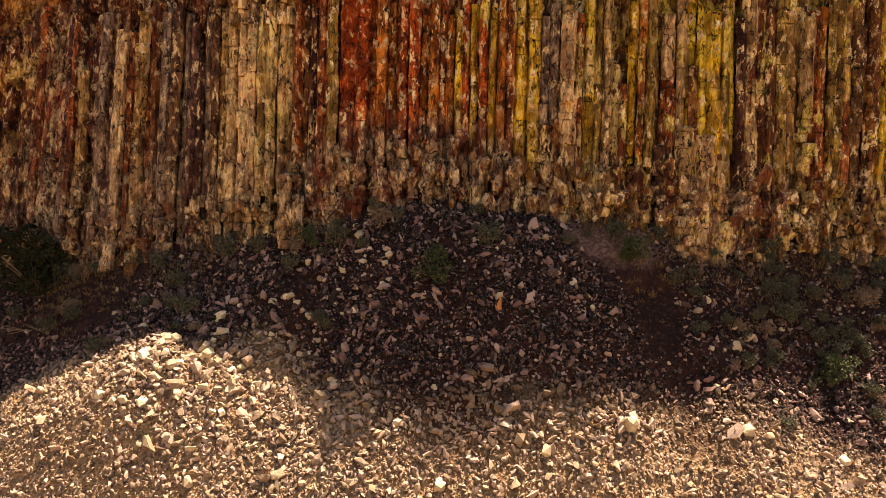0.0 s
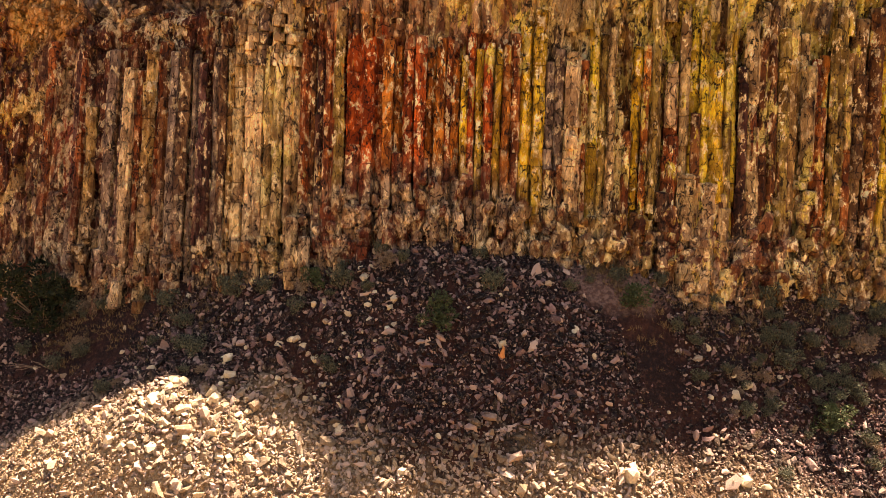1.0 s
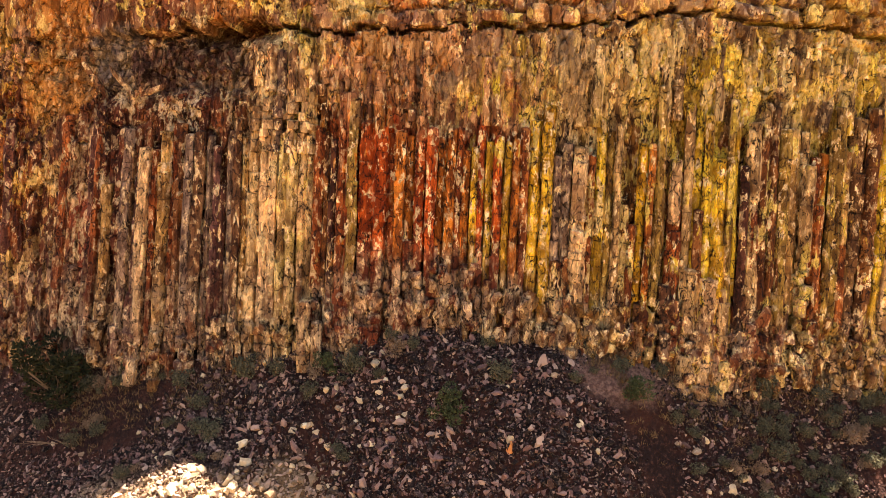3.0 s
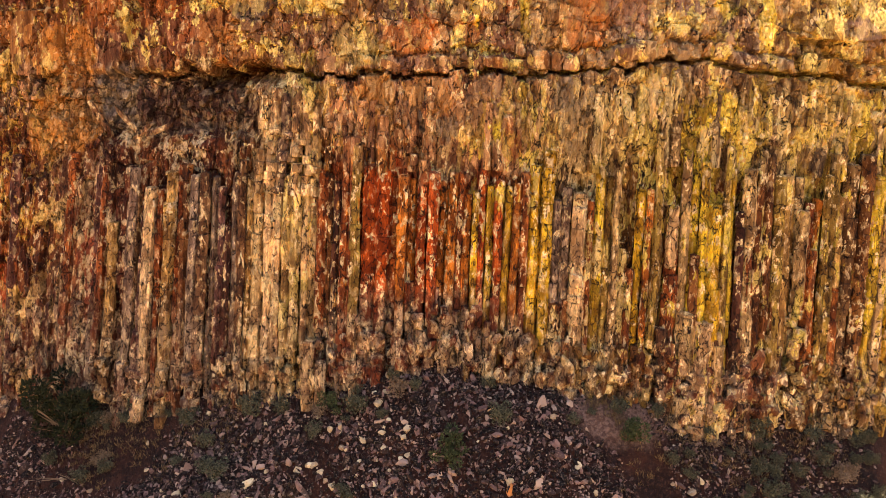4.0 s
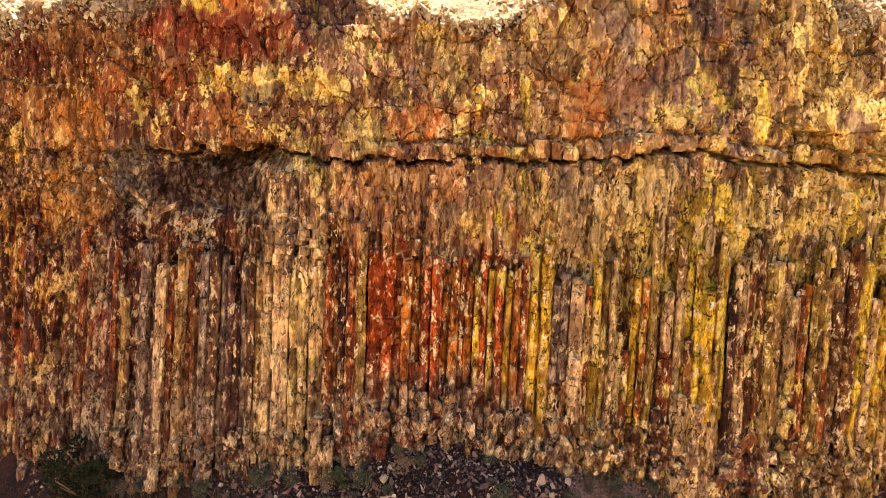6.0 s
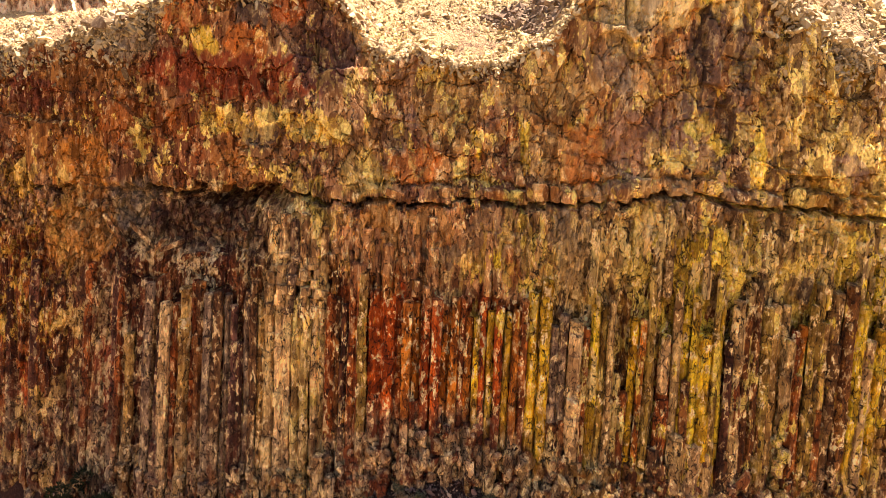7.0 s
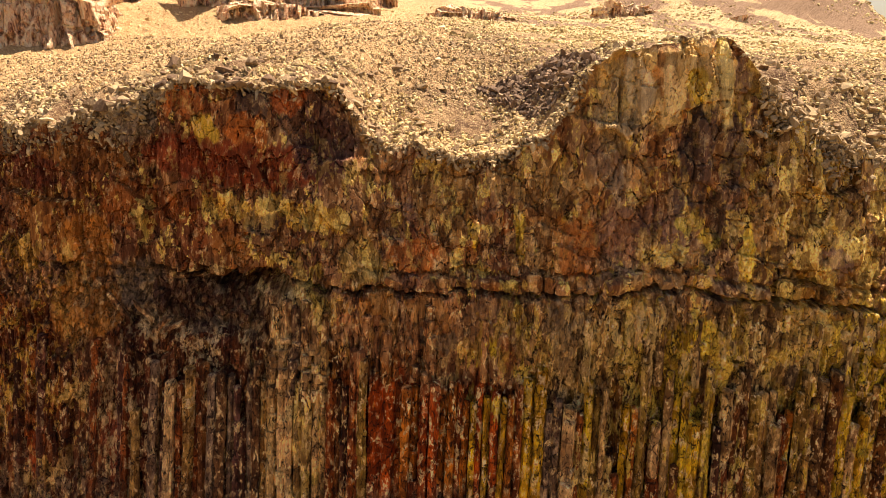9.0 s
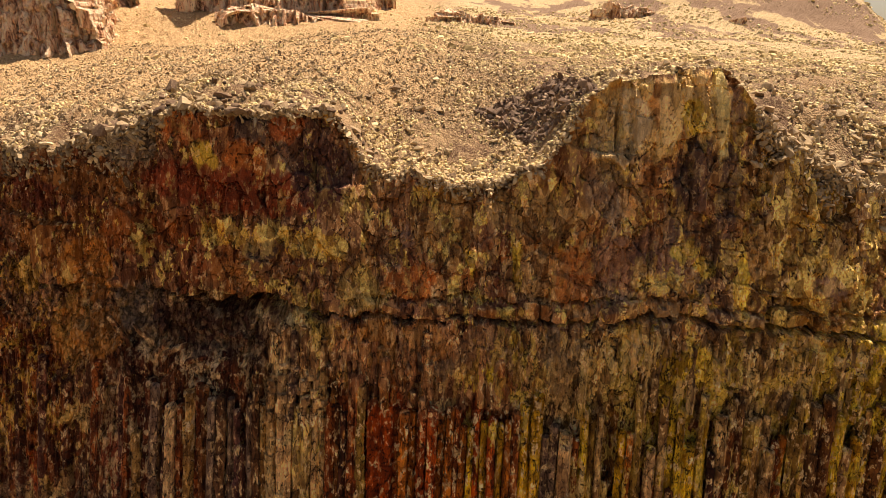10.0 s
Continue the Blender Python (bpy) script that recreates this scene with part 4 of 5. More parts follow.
rng = np.random.default_rng(10)
for x, width, low, top, proud, tint in ((-14.45, 0.52, 7.0, 17.4, 0.32, "cream"), (-4.7, 0.46, 9.4, 20.3, 0.26, "brick"), (9.6, 0.62, 8.6, 13.8, 0.24, "pale"), (10.3, 0.66, 8.6, 13.5, 0.30, "cream"),
                                        (10.95, 0.6, 8.6, 13.1, 0.22, "pale"), (14.45, 0.46, 12.0, 18.2, 0.25, "pale"), (8.9, 0.46, 15.6, 18.2, 0.20, "cream"), (6.95, 0.4, 8.8, 16.2, -0.1, "brown"), (7.25, 0.4, 8.8, 15.4, 0.0, "brick"),
                                        (18.4, 0.52, 9.0, 18.1, 0.35, "cream"), (12.1, 0.42, 9.0, 16.4, 0.12, "brick"), (9.9, 0.36, 11.0, 16.2, 0.14, "brown"), (14.95, 0.6, 9.2, 16.6, 0.12, "brick"), (13.4, 0.5, 9.0, 15.4, 0.12, "brown"), (16.2, 0.5, 9.0, 15.0, 0.15, "brick"), (4.95, 0.55, 13.0, 17.9, 0.22, "cream"), (-16.4, 0.45, 7.5, 15.6, 0.2, "tan"), (-5.9, 0.5, 8.6, 10.6, 0.5, "pale"), (-6.5, 0.5, 8.4, 11.4, 0.4, "cream"), (-9.0, 0.5, 17.6, 21.9, 0.0, "pale"), (-8.5, 0.5, 17.6, 22.2, 0.06, "cream"), (-8.0, 0.48, 17.6, 22.0, 0.0, "grey"), (-7.5, 0.5, 17.6, 22.3, 0.08, "cream"), (-7.0, 0.46, 17.6, 22.1, 0.04, "cream"), (-6.55, 0.45, 17.6, 21.8, 0.0, "pale")):
    column(x, width, low, top, rng, tint, 0.85, proud)


def block_mesh(w, d, h, rng):
    """A weathered angular block, middle at the origin."""
    bm = bmesh.new()
    bmesh.ops.create_cube(bm, size=1.0)
    bmesh.ops.subdivide_edges(bm, edges=bm.edges[:], cuts=2, use_grid_fill=True)
    lean = rng.normal(0, 0.12, 4)
    for v in bm.verts:
        c = v.co.copy()
        pull = 1.0 - 0.16 * max(0.0, c.length - 0.62) / 0.24
        v.co = Vector(((c.x + lean[0] * c.z + lean[1] * c.y) * w, (c.y + lean[2] * c.z) * d, (c.z + lean[3] * c.x) * h)) * pull
        v.co += Vector(rng.normal(0, 0.035, 3)) * min(w, h, 1.0) * 1.6
    me = bpy.data.meshes.new("block")
    bm.to_mesh(me)
    bm.free()
    return me


def crag_mesh(w, d, h, rng):
    """An angular stone with flat broken faces, middle at the origin."""
    bm = bmesh.new()
    for q in rng.uniform(-1, 1, (16, 3)):
        bm.verts.new(Vector(q).normalized() * rng.uniform(0.48, 0.62) * 1.0)
    hull = bmesh.ops.convex_hull(bm, input=bm.verts[:])
    bmesh.ops.delete(bm, geom=[v for v in hull["geom_interior"] if isinstance(v, bmesh.types.BMVert)], context="VERTS")
    for v in bm.verts:
        v.co = Vector((v.co.x * w, v.co.y * d, v.co.z * h))
    me = bpy.data.meshes.new("stone")
    bm.to_mesh(me)
    bm.free()
    return me


# the course of blocks along the ledge
rng = np.random.default_rng(21)
x = -6.6
while x < 20.5:
    w = rng.uniform(0.35, 1.25)
    mid = np.array([x + w / 2])
    lz = float(along(CRACK_X, LEDGE_Z, mid)[0] + 0.35 * fbm(mid * 0.5, mid * 0, 71, 3)[0])
    h = rng.uniform(0.35, 0.85)
    if rng.random() > 0.3 + 0.2 * (x > 9.0):
        ob = put("ledge_block", block_mesh(w * 0.97, 0.7, h, rng), ROCK, cliff)
        ob.location = (mid[0], float(face_y(mid, np.array([lz + 0.5]))[0]) + 0.32 + rng.normal(0, 0.12), lz + 0.14 + h / 2)
        ob.rotation_euler = (rng.normal(0, 0.05), rng.normal(0, 0.05), rng.normal(0, 0.08))
    x += w
# blocks that have come loose at the cliff's foot
for k in range(310):
    mid = np.array([rng.uniform(-22, 20) if k < 100 else rng.uniform(-5, 18) if k < 230 else rng.uniform(6.5, 19)])
    bz = float(along(BX, BASE_Z, mid)[0])
    z = bz + abs(rng.normal(0, 1.1)) - (0.2 if k < 230 else 0.7)
    w = rng.uniform(0.25, 0.7)
    ob = put("fallen_block", crag_mesh(w, w * rng.uniform(0.7, 1.1), w * rng.uniform(0.8, 1.9), rng), ROCK, cliff)
    ob.location = (mid[0], float(face_y(mid, np.array([z]))[0]) - rng.uniform(0.15, 0.45), z)
    ob.rotation_euler = (rng.normal(0, 0.2), rng.normal(0, 0.25), rng.uniform(-0.7, 0.7))
# leaning splinters beside the dark hollow
for x, z, lean, long in ((-17.9, 20.4, -0.45, 1.7), (-17.4, 20.0, -0.5, 1.4), (-16.2, 20.3, -0.7, 1.5), (-15.2, 19.9, 0.8, 1.2), (-14.4, 20.0, 1.2, 1.3), (-13.2, 19.7, 1.4, 1.2)):
    ob = put("splinter", block_mesh(0.24, 0.3, long, rng), ROCK, cliff)
    ob.location = (x, float(face_y(np.array([x]), np.array([z]))[0]) + 0.1, z)
    ob.rotation_euler = (0.1, lean, 0.2)
ob = put("pale_block", block_mesh(1.1, 0.7, 0.6, rng), ROCK, cliff, "pale grey block wedged on the ledge")
ob.location, ob.rotation_euler = (6.6, 28.5, 24.35), (0.1, -0.25, 0.2)

# ---------------------------------------------------------------- loose stones
def stone_shapes(count, rng):
    """Angular stones of 12 corners."""
    g = (1 + 5 ** 0.5) / 2
    v = np.array([(-1, g, 0), (1, g, 0), (-1, -g, 0), (1, -g, 0), (0, -1, g), (0, 1, g), (0, -1, -g), (0, 1, -g), (g, 0, -1), (g, 0, 1), (-g, 0, -1), (-g, 0, 1)]) / 1.9
    f = np.array([int(c, 16) for c in "0b5051017 07a0ab1595b4ba2a76718 394 342 326 368 39849524b62a867981".replace(" ", "")]).reshape(-1, 3)
    out = []
    for _ in range(count):
        w = v * rng.uniform(0.40, 1.35, (12, 1)) * rng.uniform((0.9, 0.55, 0.35), (1.5, 0.95, 0.7))
        out.append(w)
    return np.array(out), f


def turned(count, rng):
    """Random turns as matrices."""
    q = rng.normal(size=(count, 4))
    q /= np.linalg.norm(q, axis=1)[:, None]
    w, a, b, c = q.T
    return np.stack([1 - 2 * (b * b + c * c), 2 * (a * b - c * w), 2 * (a * c + b * w), 2 * (a * b + c * w), 1 - 2 * (a * a + c * c),
                     2 * (b * c - a * w), 2 * (a * c - b * w), 2 * (b * c + a * w), 1 - 2 * (a * a + b * b)], -1).reshape(-1, 3, 3)


def clumps(name, places, sizes, rng):
    """Many low tufts in one mesh: ragged five-sided cushions."""
    n = len(places)
    ang = np.linspace(0, 2 * np.pi, 5, endpoint=False)[None, :] + rng.uniform(0, 6, (n, 1))
    r = rng.uniform(0.6, 1.2, (n, 5)) * sizes[:, None]
    low = np.stack([np.cos(ang) * r, np.sin(ang) * r, -0.25 * sizes[:, None] + 0 * r], -1)
    ang = ang + rng.uniform(-0.5, 0.5, (n, 5))
    r = r * rng.uniform(0.5, 0.95, (n, 5))
    mid = np.stack([np.cos(ang) * r, np.sin(ang) * r, rng.uniform(0.2, 0.6, (n, 5)) * sizes[:, None]], -1)
    top = np.concatenate([rng.normal(0, 0.2, (n, 1, 2)), rng.uniform(0.45, 0.75, (n, 1, 1))], -1) * sizes[:, None, None]
    v = np.concatenate([low, mid, top], 1) + places[:, None, :]
    f = [(k, (k + 1) % 5, 5 + (k + 1) % 5) for k in range(5)] + [(k, 5 + (k + 1) % 5, 5 + k) for k in range(5)] + [(5 + k, 5 + (k + 1) % 5, 10) for k in range(5)]
    f = np.array(f)[None] + 11 * np.arange(n)[:, None, None]
    return raw_mesh(name, v.reshape(-1, 3), f.reshape(-1, 3))


SHAPES, STONE_FACES = stone_shapes(24, np.random.default_rng(3))


def stones_arrays(places, sizes, rng):
    """Corners and faces of many stones."""
    n = len(places)
    v = SHAPES[rng.integers(0, len(SHAPES), n)] * sizes[:, None, None]
    v = np.einsum("nij,nkj->nki", turned(n, rng), v) + places[:, None, :]
    f = STONE_FACES[None] + 12 * np.arange(n)[:, None, None]
    return v.reshape(-1, 3), f.reshape(-1, 3)


def stones(name, places, sizes, rng):
    """Many stones in one mesh."""
    return raw_mesh(name, *stones_arrays(places, sizes, rng))


def chips(places, sizes, rng):
    """Corners and faces of many small eight-sided chips."""
    n = len(places)
    tips = np.array([(1, 0, 0), (0, 1, 0), (-1, 0, 0), (0, -1, 0), (0, 0, 1), (0, 0, -1)], float)
    v = tips[None] * rng.uniform(0.5, 1.3, (n, 6, 1)) + rng.normal(0, 0.22, (n, 6, 3))
    v = v * rng.uniform((0.8, 0.7, 0.55), (1.3, 1.1, 0.9), (n, 3))[:, None, :] * sizes[:, None, None]
    v = np.einsum("nij,nkj->nki", turned(n, rng), v) + places[:, None, :]
    f = np.array([(k, (k + 1) % 4, 4) for k in range(4)] + [((k + 1) % 4, k, 5) for k in range(4)])
    return v.reshape(-1, 3), (f[None] + 6 * np.arange(n)[:, None, None]).reshape(-1, 3)


def joined(v, f, more_v, more_f):
    return np.concatenate([v, more_v]), np.concatenate([f, more_f + len(v)])


rng = np.random.default_rng(11)
n = 100000
sx = rng.uniform(-22, 21, n)
sd = np.where(rng.random(n) < 0.92, 12.5 * rng.random(n) - 0.5, 12.0 + rng.exponential(3.5, n))
sy = along(BX, BASE_Y, sx) - sd
chute = np.exp(-((sx - 8.3 - 0.15 * (sd - 3.0)) / 1.3) ** 2) * smooth(0.6, 2.0, sd) * smooth(8.0, 5.5, sd)       # bare earth where stones have slid away
dusty = np.exp(-((sx - 6.6) / 1.5) ** 2 - ((sy - 25.4) / 0.8) ** 2)
west_turf = smooth(-9.5, -12.0, sx) * smooth(3.4, 2.0, sd)
bare = fbm(sx * 0.28, sy * 0.28, 61, 3) + 0.45 * chute + 0.5 * dusty + 0.22 * west_turf + 0.2 * smooth(9.5, 12.0, sx) * smooth(4.0, 2.5, sd)
keep = bare < 0.10 + 0.25 * rng.random(n)
sx, sy, sd = sx[keep], sy[keep], sd[keep]
coarse = smooth(0.2, 1.2, sd) * smooth(8.0, 5.5, sd) * smooth(-14.0, -9.0, sx) * smooth(7.5, 5.5, sx)          # the stone run below the columns
heap = np.exp(-((sx + 9.3) / 2.2) ** 2 - ((sy - 22.7) / 1.3) ** 2)
size = np.clip(np.exp(rng.normal(-2.86, 0.46, len(sx)) + 0.26 * coarse + 0.10 * heap), 0.03, 0.30)
spots = np.stack([sx, sy, talus_z(sx, sy) + size * 0.4], -1)
large = size > 0.085
pebble_v, pebble_f = chips(spots[~large], size[~large], rng)
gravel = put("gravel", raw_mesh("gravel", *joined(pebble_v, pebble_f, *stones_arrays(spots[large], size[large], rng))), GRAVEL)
tagged(gravel, "angular basalt gravel over the scree slope, painted dark in shade and pale in sun", "gravel", kind="stuff")

STONES = [(-8.8, 23.4, 0.45), (-9.3, 22.1, 0.5), (-10.3, 21.6, 0.4), (-12.0, 21.9, 0.33), (-8.4, 20.9, 0.33), (-5.3, 20.4, 0.4), (-6.2, 22.8, 0.3),
          (6.5, 20.4, 0.5), (10.6, 20.6, 0.42), (11.3, 20.5, 0.3), (3.7, 19.9, 0.35), (0.2, 19.4, 0.45), (-1.3, 20.8, 0.33), (2.2, 23.2, 0.4),
          (10.1, 23.9, 0.3), (9.7, 23.6, 0.34), (11.5, 23.1, 0.36), (10.9, 22.7, 0.36), (-8.6, 26.3, 0.28), (4.1, 25.1, 0.3), (5.0, 23.7, 0.26),
          (-8.3, 20.3, 0.4), (-10.1, 22.2, 0.35), (14.0, 20.5, 0.4)]


def boulder(x, y, size, rng, tall=1.0):
    """One large stone, bedded in the scree."""
    h = size * rng.uniform(0.65, 0.95) * tall
    ob = put("boulder", crag_mesh(size, size * rng.uniform(0.65, 0.9), h, rng), BOULDER)
    ob.location = (x, y, float(talus_z(np.array([x]), np.array([y]))[0]) + h * 0.22)
    ob.rotation_euler = (rng.normal(0.5, 0.3), rng.normal(0, 0.4), rng.uniform(-3, 3))
    return tagged(ob, "pale angular basalt boulder lying on the scree", "boulder", "boulders on the scree")


rng = np.random.default_rng(31)
for x, y, size in STONES:
    boulder(x, y, size * 1.25, rng)
for k in range(230):
    if k < 95:                                                # the heap that catches the sun
        x, y, size = -9.2 + rng.normal(0, 1.5), 22.9 + rng.normal(0, 0.75), rng.uniform(0.16, 0.40 if k % 3 else 0.62)
    elif k < 135:
        x, y, size = -3.9 + rng.normal(0, 1.1), 24.8 + rng.normal(0, 1.0), rng.uniform(0.18, 0.40)
    else:
        x, size = rng.uniform(-18, 16), rng.uniform(0.14, 0.30)
        y = float(along(BX, BASE_Y, np.array([x]))[0]) - rng.uniform(0.5, 7.5)
    boulder(x, y, size, rng)


# ---------------------------------------------------------------- plants
def blades(places, ways, lengths, widths, rng):
    """Leaves or blades as four-cornered slips, one island each."""
    side = np.cross(ways, rng.normal(size=ways.shape))
    side /= np.linalg.norm(side, axis=1)[:, None] + 1e-9
    w = side * widths[:, None]
    tip = ways * lengths[:, None]
    v = np.stack([places - w * 0.5, places + tip * 0.5 - w, places + tip, places + tip * 0.5 + w], 1)
    return v.reshape(-1, 3), np.arange(len(places) * 4).reshape(-1, 4)


def bush(name, leaves, leaf_size, material, rng, tall=0.8, wood=16):
    """A shrub one metre across: an Empty at its foot with stems and foliage."""
    top = new(name)
    lumps = rng.normal(size=(14, 3)) * (0.26, 0.26, 0.17) * (1, 1, tall / 0.8) + (0, 0, 0.42 * tall)
    lumps[:, 2] = np.clip(lumps[:, 2], 0.1, None)
    pick = lumps[rng.integers(0, 14, leaves)]
    away = rng.normal(size=(leaves, 3))
    away /= np.linalg.norm(away, axis=1)[:, None]
    at = pick + away * 0.17 * rng.uniform(0.3, 1.0, (leaves, 1)) ** 0.5
    at[:, 2] = np.clip(at[:, 2], 0.02, None)
    way = away + rng.normal(0, 0.5, (leaves, 3)) + (0, 0, 0.5)
    way /= np.linalg.norm(way, axis=1)[:, None]
    v, f = blades(at, way, rng.uniform(0.6, 1.4, leaves) * leaf_size, rng.uniform(0.2, 0.35, leaves) * leaf_size, rng)
    put("foliage", raw_mesh("foliage", v, f), material, top)
    ends = lumps[rng.integers(0, 14, wood)] + rng.normal(0, 0.1, (wood, 3))
    dirs = ends / np.linalg.norm(ends, axis=1)[:, None]
    v, f = blades(np.zeros((wood, 3)) + rng.normal(0, 0.03, (wood, 3)) * (1, 1, 0), dirs, np.linalg.norm(ends, axis=1) * 1.15, np.full(wood, 0.012), rng)
    put("woody_stem", raw_mesh("woody_stem", v, f), TWIG, top)
    return top


def plant(master, x, y, wide, high, turn, label, group):
    z = float(talus_z(np.array([x]), np.array([y]))[0]) - 0.04
    ob = copy_thing(master, pose(x, y, z, 0, 0, turn) @ Matrix.Diagonal((wide, wide, high, 1)))
    return tagged(ob, label, "shrub", group)


rng = np.random.default_rng(41)
masters = {"juniper_bush": bush("juniper_bush", 5200, 0.055, JUNIPER, rng, 1.0, 30), "green_bush": bush("green_bush", 1500, 0.09, GREEN, rng),
           "sagebrush": bush("sagebrush", 1300, 0.09, SAGE, rng), "dry_bush": bush("dry_bush", 900, 0.10, TWIG, rng, 0.7)}
BUSHES = [(-15.1, 28.1), (-11.9, 27.3), (-9.1, 27.2), (-5.8, 26.6), (1.9, 25.0), (12.9, 25.4), (14.5, 24.6), (16.4, 24.7), (13.3, 24.0),
          (-10.0, 25.2), (-4.2, 26.3), (-2.4, 26.5), (17.2, 24.2), (15.5, 25.6)]
plant(masters["juniper_bush"], -18.0, 28.6, 3.2, 3.2, 20, "large dark green juniper bush at the cliff's foot", "bushes at the cliff's foot")
for x, y, w in ((-0.1, 24.2, 1.35), (7.4, 24.7, 1.25), (14.6, 22.7, 1.3), (-5.4, 26.6, 1.0)):
    plant(masters["green_bush"], x, y, w, w * 0.9, rng.uniform(0, 360), "low grey-green shrub growing in the scree", "bushes at the cliff's foot")
for k in range(134):
    if k < len(BUSHES):
        x, y = BUSHES[k]
        w = rng.uniform(0.7, 1.15)
    else:
        x = rng.uniform(10.5, 18.5) if k % 3 == 0 or k > 70 else rng.uniform(-20, 18)
        y = float(along(BX, BASE_Y, np.array([x]))[0]) - abs(rng.normal(0.3, 0.8)) - (rng.uniform(0, 3.2) if abs(x - 3) > 6 else 0)
        if k > 104:                                           # a fringe along the foot of the cliff
            x = rng.uniform(6.0, 19.0) if k % 3 else rng.uniform(-17, -6)
            y = float(along(BX, BASE_Y, np.array([x]))[0]) - rng.uniform(-0.1, 0.8)
        w = rng.uniform(0.35, 0.8)
    if k % 4 == 3:
        plant(masters["dry_bush"], x, y, w, w, rng.uniform(0, 360), "dry reddish-brown shrub with bare twigs", "dry shrubs on the scree")
    else:
        plant(masters["sagebrush"], x, y, w, w * rng.uniform(0.8, 1.2), rng.uniform(0, 360), "grey-green sagebrush at the cliff's foot", "sagebrush on the scree")
for ob in masters.values():
    for part in (*ob.children, ob):
        bpy.data.objects.remove(part)

# dry grass on the upper scree
n = 1100
x = np.concatenate([rng.uniform(-18, -8, n // 2), rng.uniform(5.5, 18, n // 2)])
y = along(BX, BASE_Y, x) - np.abs(rng.normal(0.6, 1.1, len(x)))
keep = fbm(x * 0.5, y * 0.5, 67, 3) > -0.06
x, y = x[keep], y[keep]
k = 16
spots = np.repeat(np.stack([x, y, talus_z(x, y) - 0.02], -1), k, 0) + rng.normal(0, 0.09, (len(x) * k, 3)) * (1, 1, 0)
ways = rng.normal(0, 0.45, (len(spots), 3)) + (0, 0, 1.0)
ways /= np.linalg.norm(ways, axis=1)[:, None]
v, f = blades(spots, ways, rng.uniform(0.10, 0.28, len(spots)), rng.uniform(0.010, 0.018, len(spots)), rng)
tagged(put("dry_grass", raw_mesh("dry_grass", v, f), DRY), "dry ochre grass growing between the stones at the cliff's foot", "grass", kind="stuff")


def dead_branch(x, y, size, turn, rng):
    """A bleached, forked branch lying on the scree."""
    bm = bmesh.new()
    for fork in range(5):
        at = Vector((0, 0, 0.05)) + Vector((0.12 * fork, 0, 0.02 * fork))
        way = Vector((1.0, rng.normal(0, 0.7), abs(rng.normal(0.25, 0.2)))).normalized()
        r = 0.022 - 0.003 * fork
        for _ in range(4):
            end = at + way * rng.uniform(0.15, 0.28)
            turn_to = way.to_track_quat("Z", "Y").to_matrix().to_4x4()
            bmesh.ops.create_cone(bm, segments=5, radius1=r, radius2=r * 0.75, depth=(end - at).length, matrix=Matrix.Translation((at + end) / 2) @ turn_to)
            at, r = end, r * 0.75
            way = (way + Vector(rng.normal(0, 0.25, 3))).normalized()
    me = bpy.data.meshes.new("branch")
    bm.to_mesh(me)
    bm.free()
    ob = put("dead_branch", me, TWIG)
    ob.matrix_basis = pose(x, y, float(talus_z(np.array([x]), np.array([y]))[0]), 25, 0, turn) @ Matrix.Diagonal((size, size, size, 1))
    tagged(ob, "bleached grey dead branch lying on the scree", "branch", "dead branches on the scree")


for x, y, size, turn in ((-17.4, 26.9, 1.3, 200), (-16.6, 26.5, 1.1, 150), (-17.9, 26.2, 1.0, 260), (-3.1, 26.6, 0.9, 80), (9.6, 24.9, 0.9, 20)):
    dead_branch(x, y, size, turn, rng)
ob = boulder(2.2, 23.0, 0.6, rng)
ob.data.materials.clear()
ob.data.materials.append(ORANGE_STONE)
tagged(ob, "rusty orange boulder standing out on the dark scree")
ob = boulder(1.6, 25.3, 0.42, rng)
ob.data.materials.clear()
ob.data.materials.append(ORANGE_STONE)
tagged(ob, "rusty orange boulder standing out on the dark scree")

# ---------------------------------------------------------------- the plateau's cover
rng = np.random.default_rng(51)


def on_plateau(n, depth, spread, rng):
    """Places scattered over the plateau, near the rim the densest."""
    back = depth * rng.random(n) ** 1.6
    x = rng.uniform(-1, 1, n) * (30 + spread * back)
    y = rim_y(np.clip(x, -33, 31)) + 0.1 + back
    keep = fbm(x * 0.5, y * 0.5, 63, 4) + 0.3 * (rng.random(n) - 0.5) > -0.02
    keep &= rng.random(n) > 0.93 * smooth(4.0, 7.5, back) * smooth(2.0, -5.0, x)      # fewer on the gravel slope in the west
    keep &= rng.random(n) > 0.8 * smooth(24.0, 34.0, back) * smooth(2.0, 8.0, x)        # scrub takes over on the hill in the east
    return x[keep], y[keep], back[keep]


x, y, back = on_plateau(16000, 18, 0.6, rng)
size = np.clip(np.exp(rng.normal(-2.15, 0.45, len(x))), 0.05, 0.38)
size *= 0.85 + 0.6 * smooth(4.0, 0.5, back) * smooth(0.5, 1.5, along(KX, BENCH, np.clip(x, -33, 31)))
spots = np.stack([x, y, plateau_z(x, y) + size * 0.15], -1)
x = np.concatenate([rng.uniform(-25, -15, 2400), rng.uniform(-15, 5.0, 1500), rng.uniform(12.4, 22, 2600)])      # spilling over the edge
drop = rng.exponential(0.34, len(x)) * (0.5 + 1.4 * vnoise(x * 0.8, x * 0, 207)) * np.where(np.abs(x + 5.0) < 10.0, 0.35, 1.0)
z = rim_z(x) - drop
more = np.clip(np.exp(rng.normal(-2.45, 0.45, len(x))), 0.04, 0.26)
spots = np.concatenate([spots, np.stack([x, face_y(x, z) - 0.06 - 0.5 * more * rng.random(len(x)), z], -1)])
size = np.concatenate([size, more])
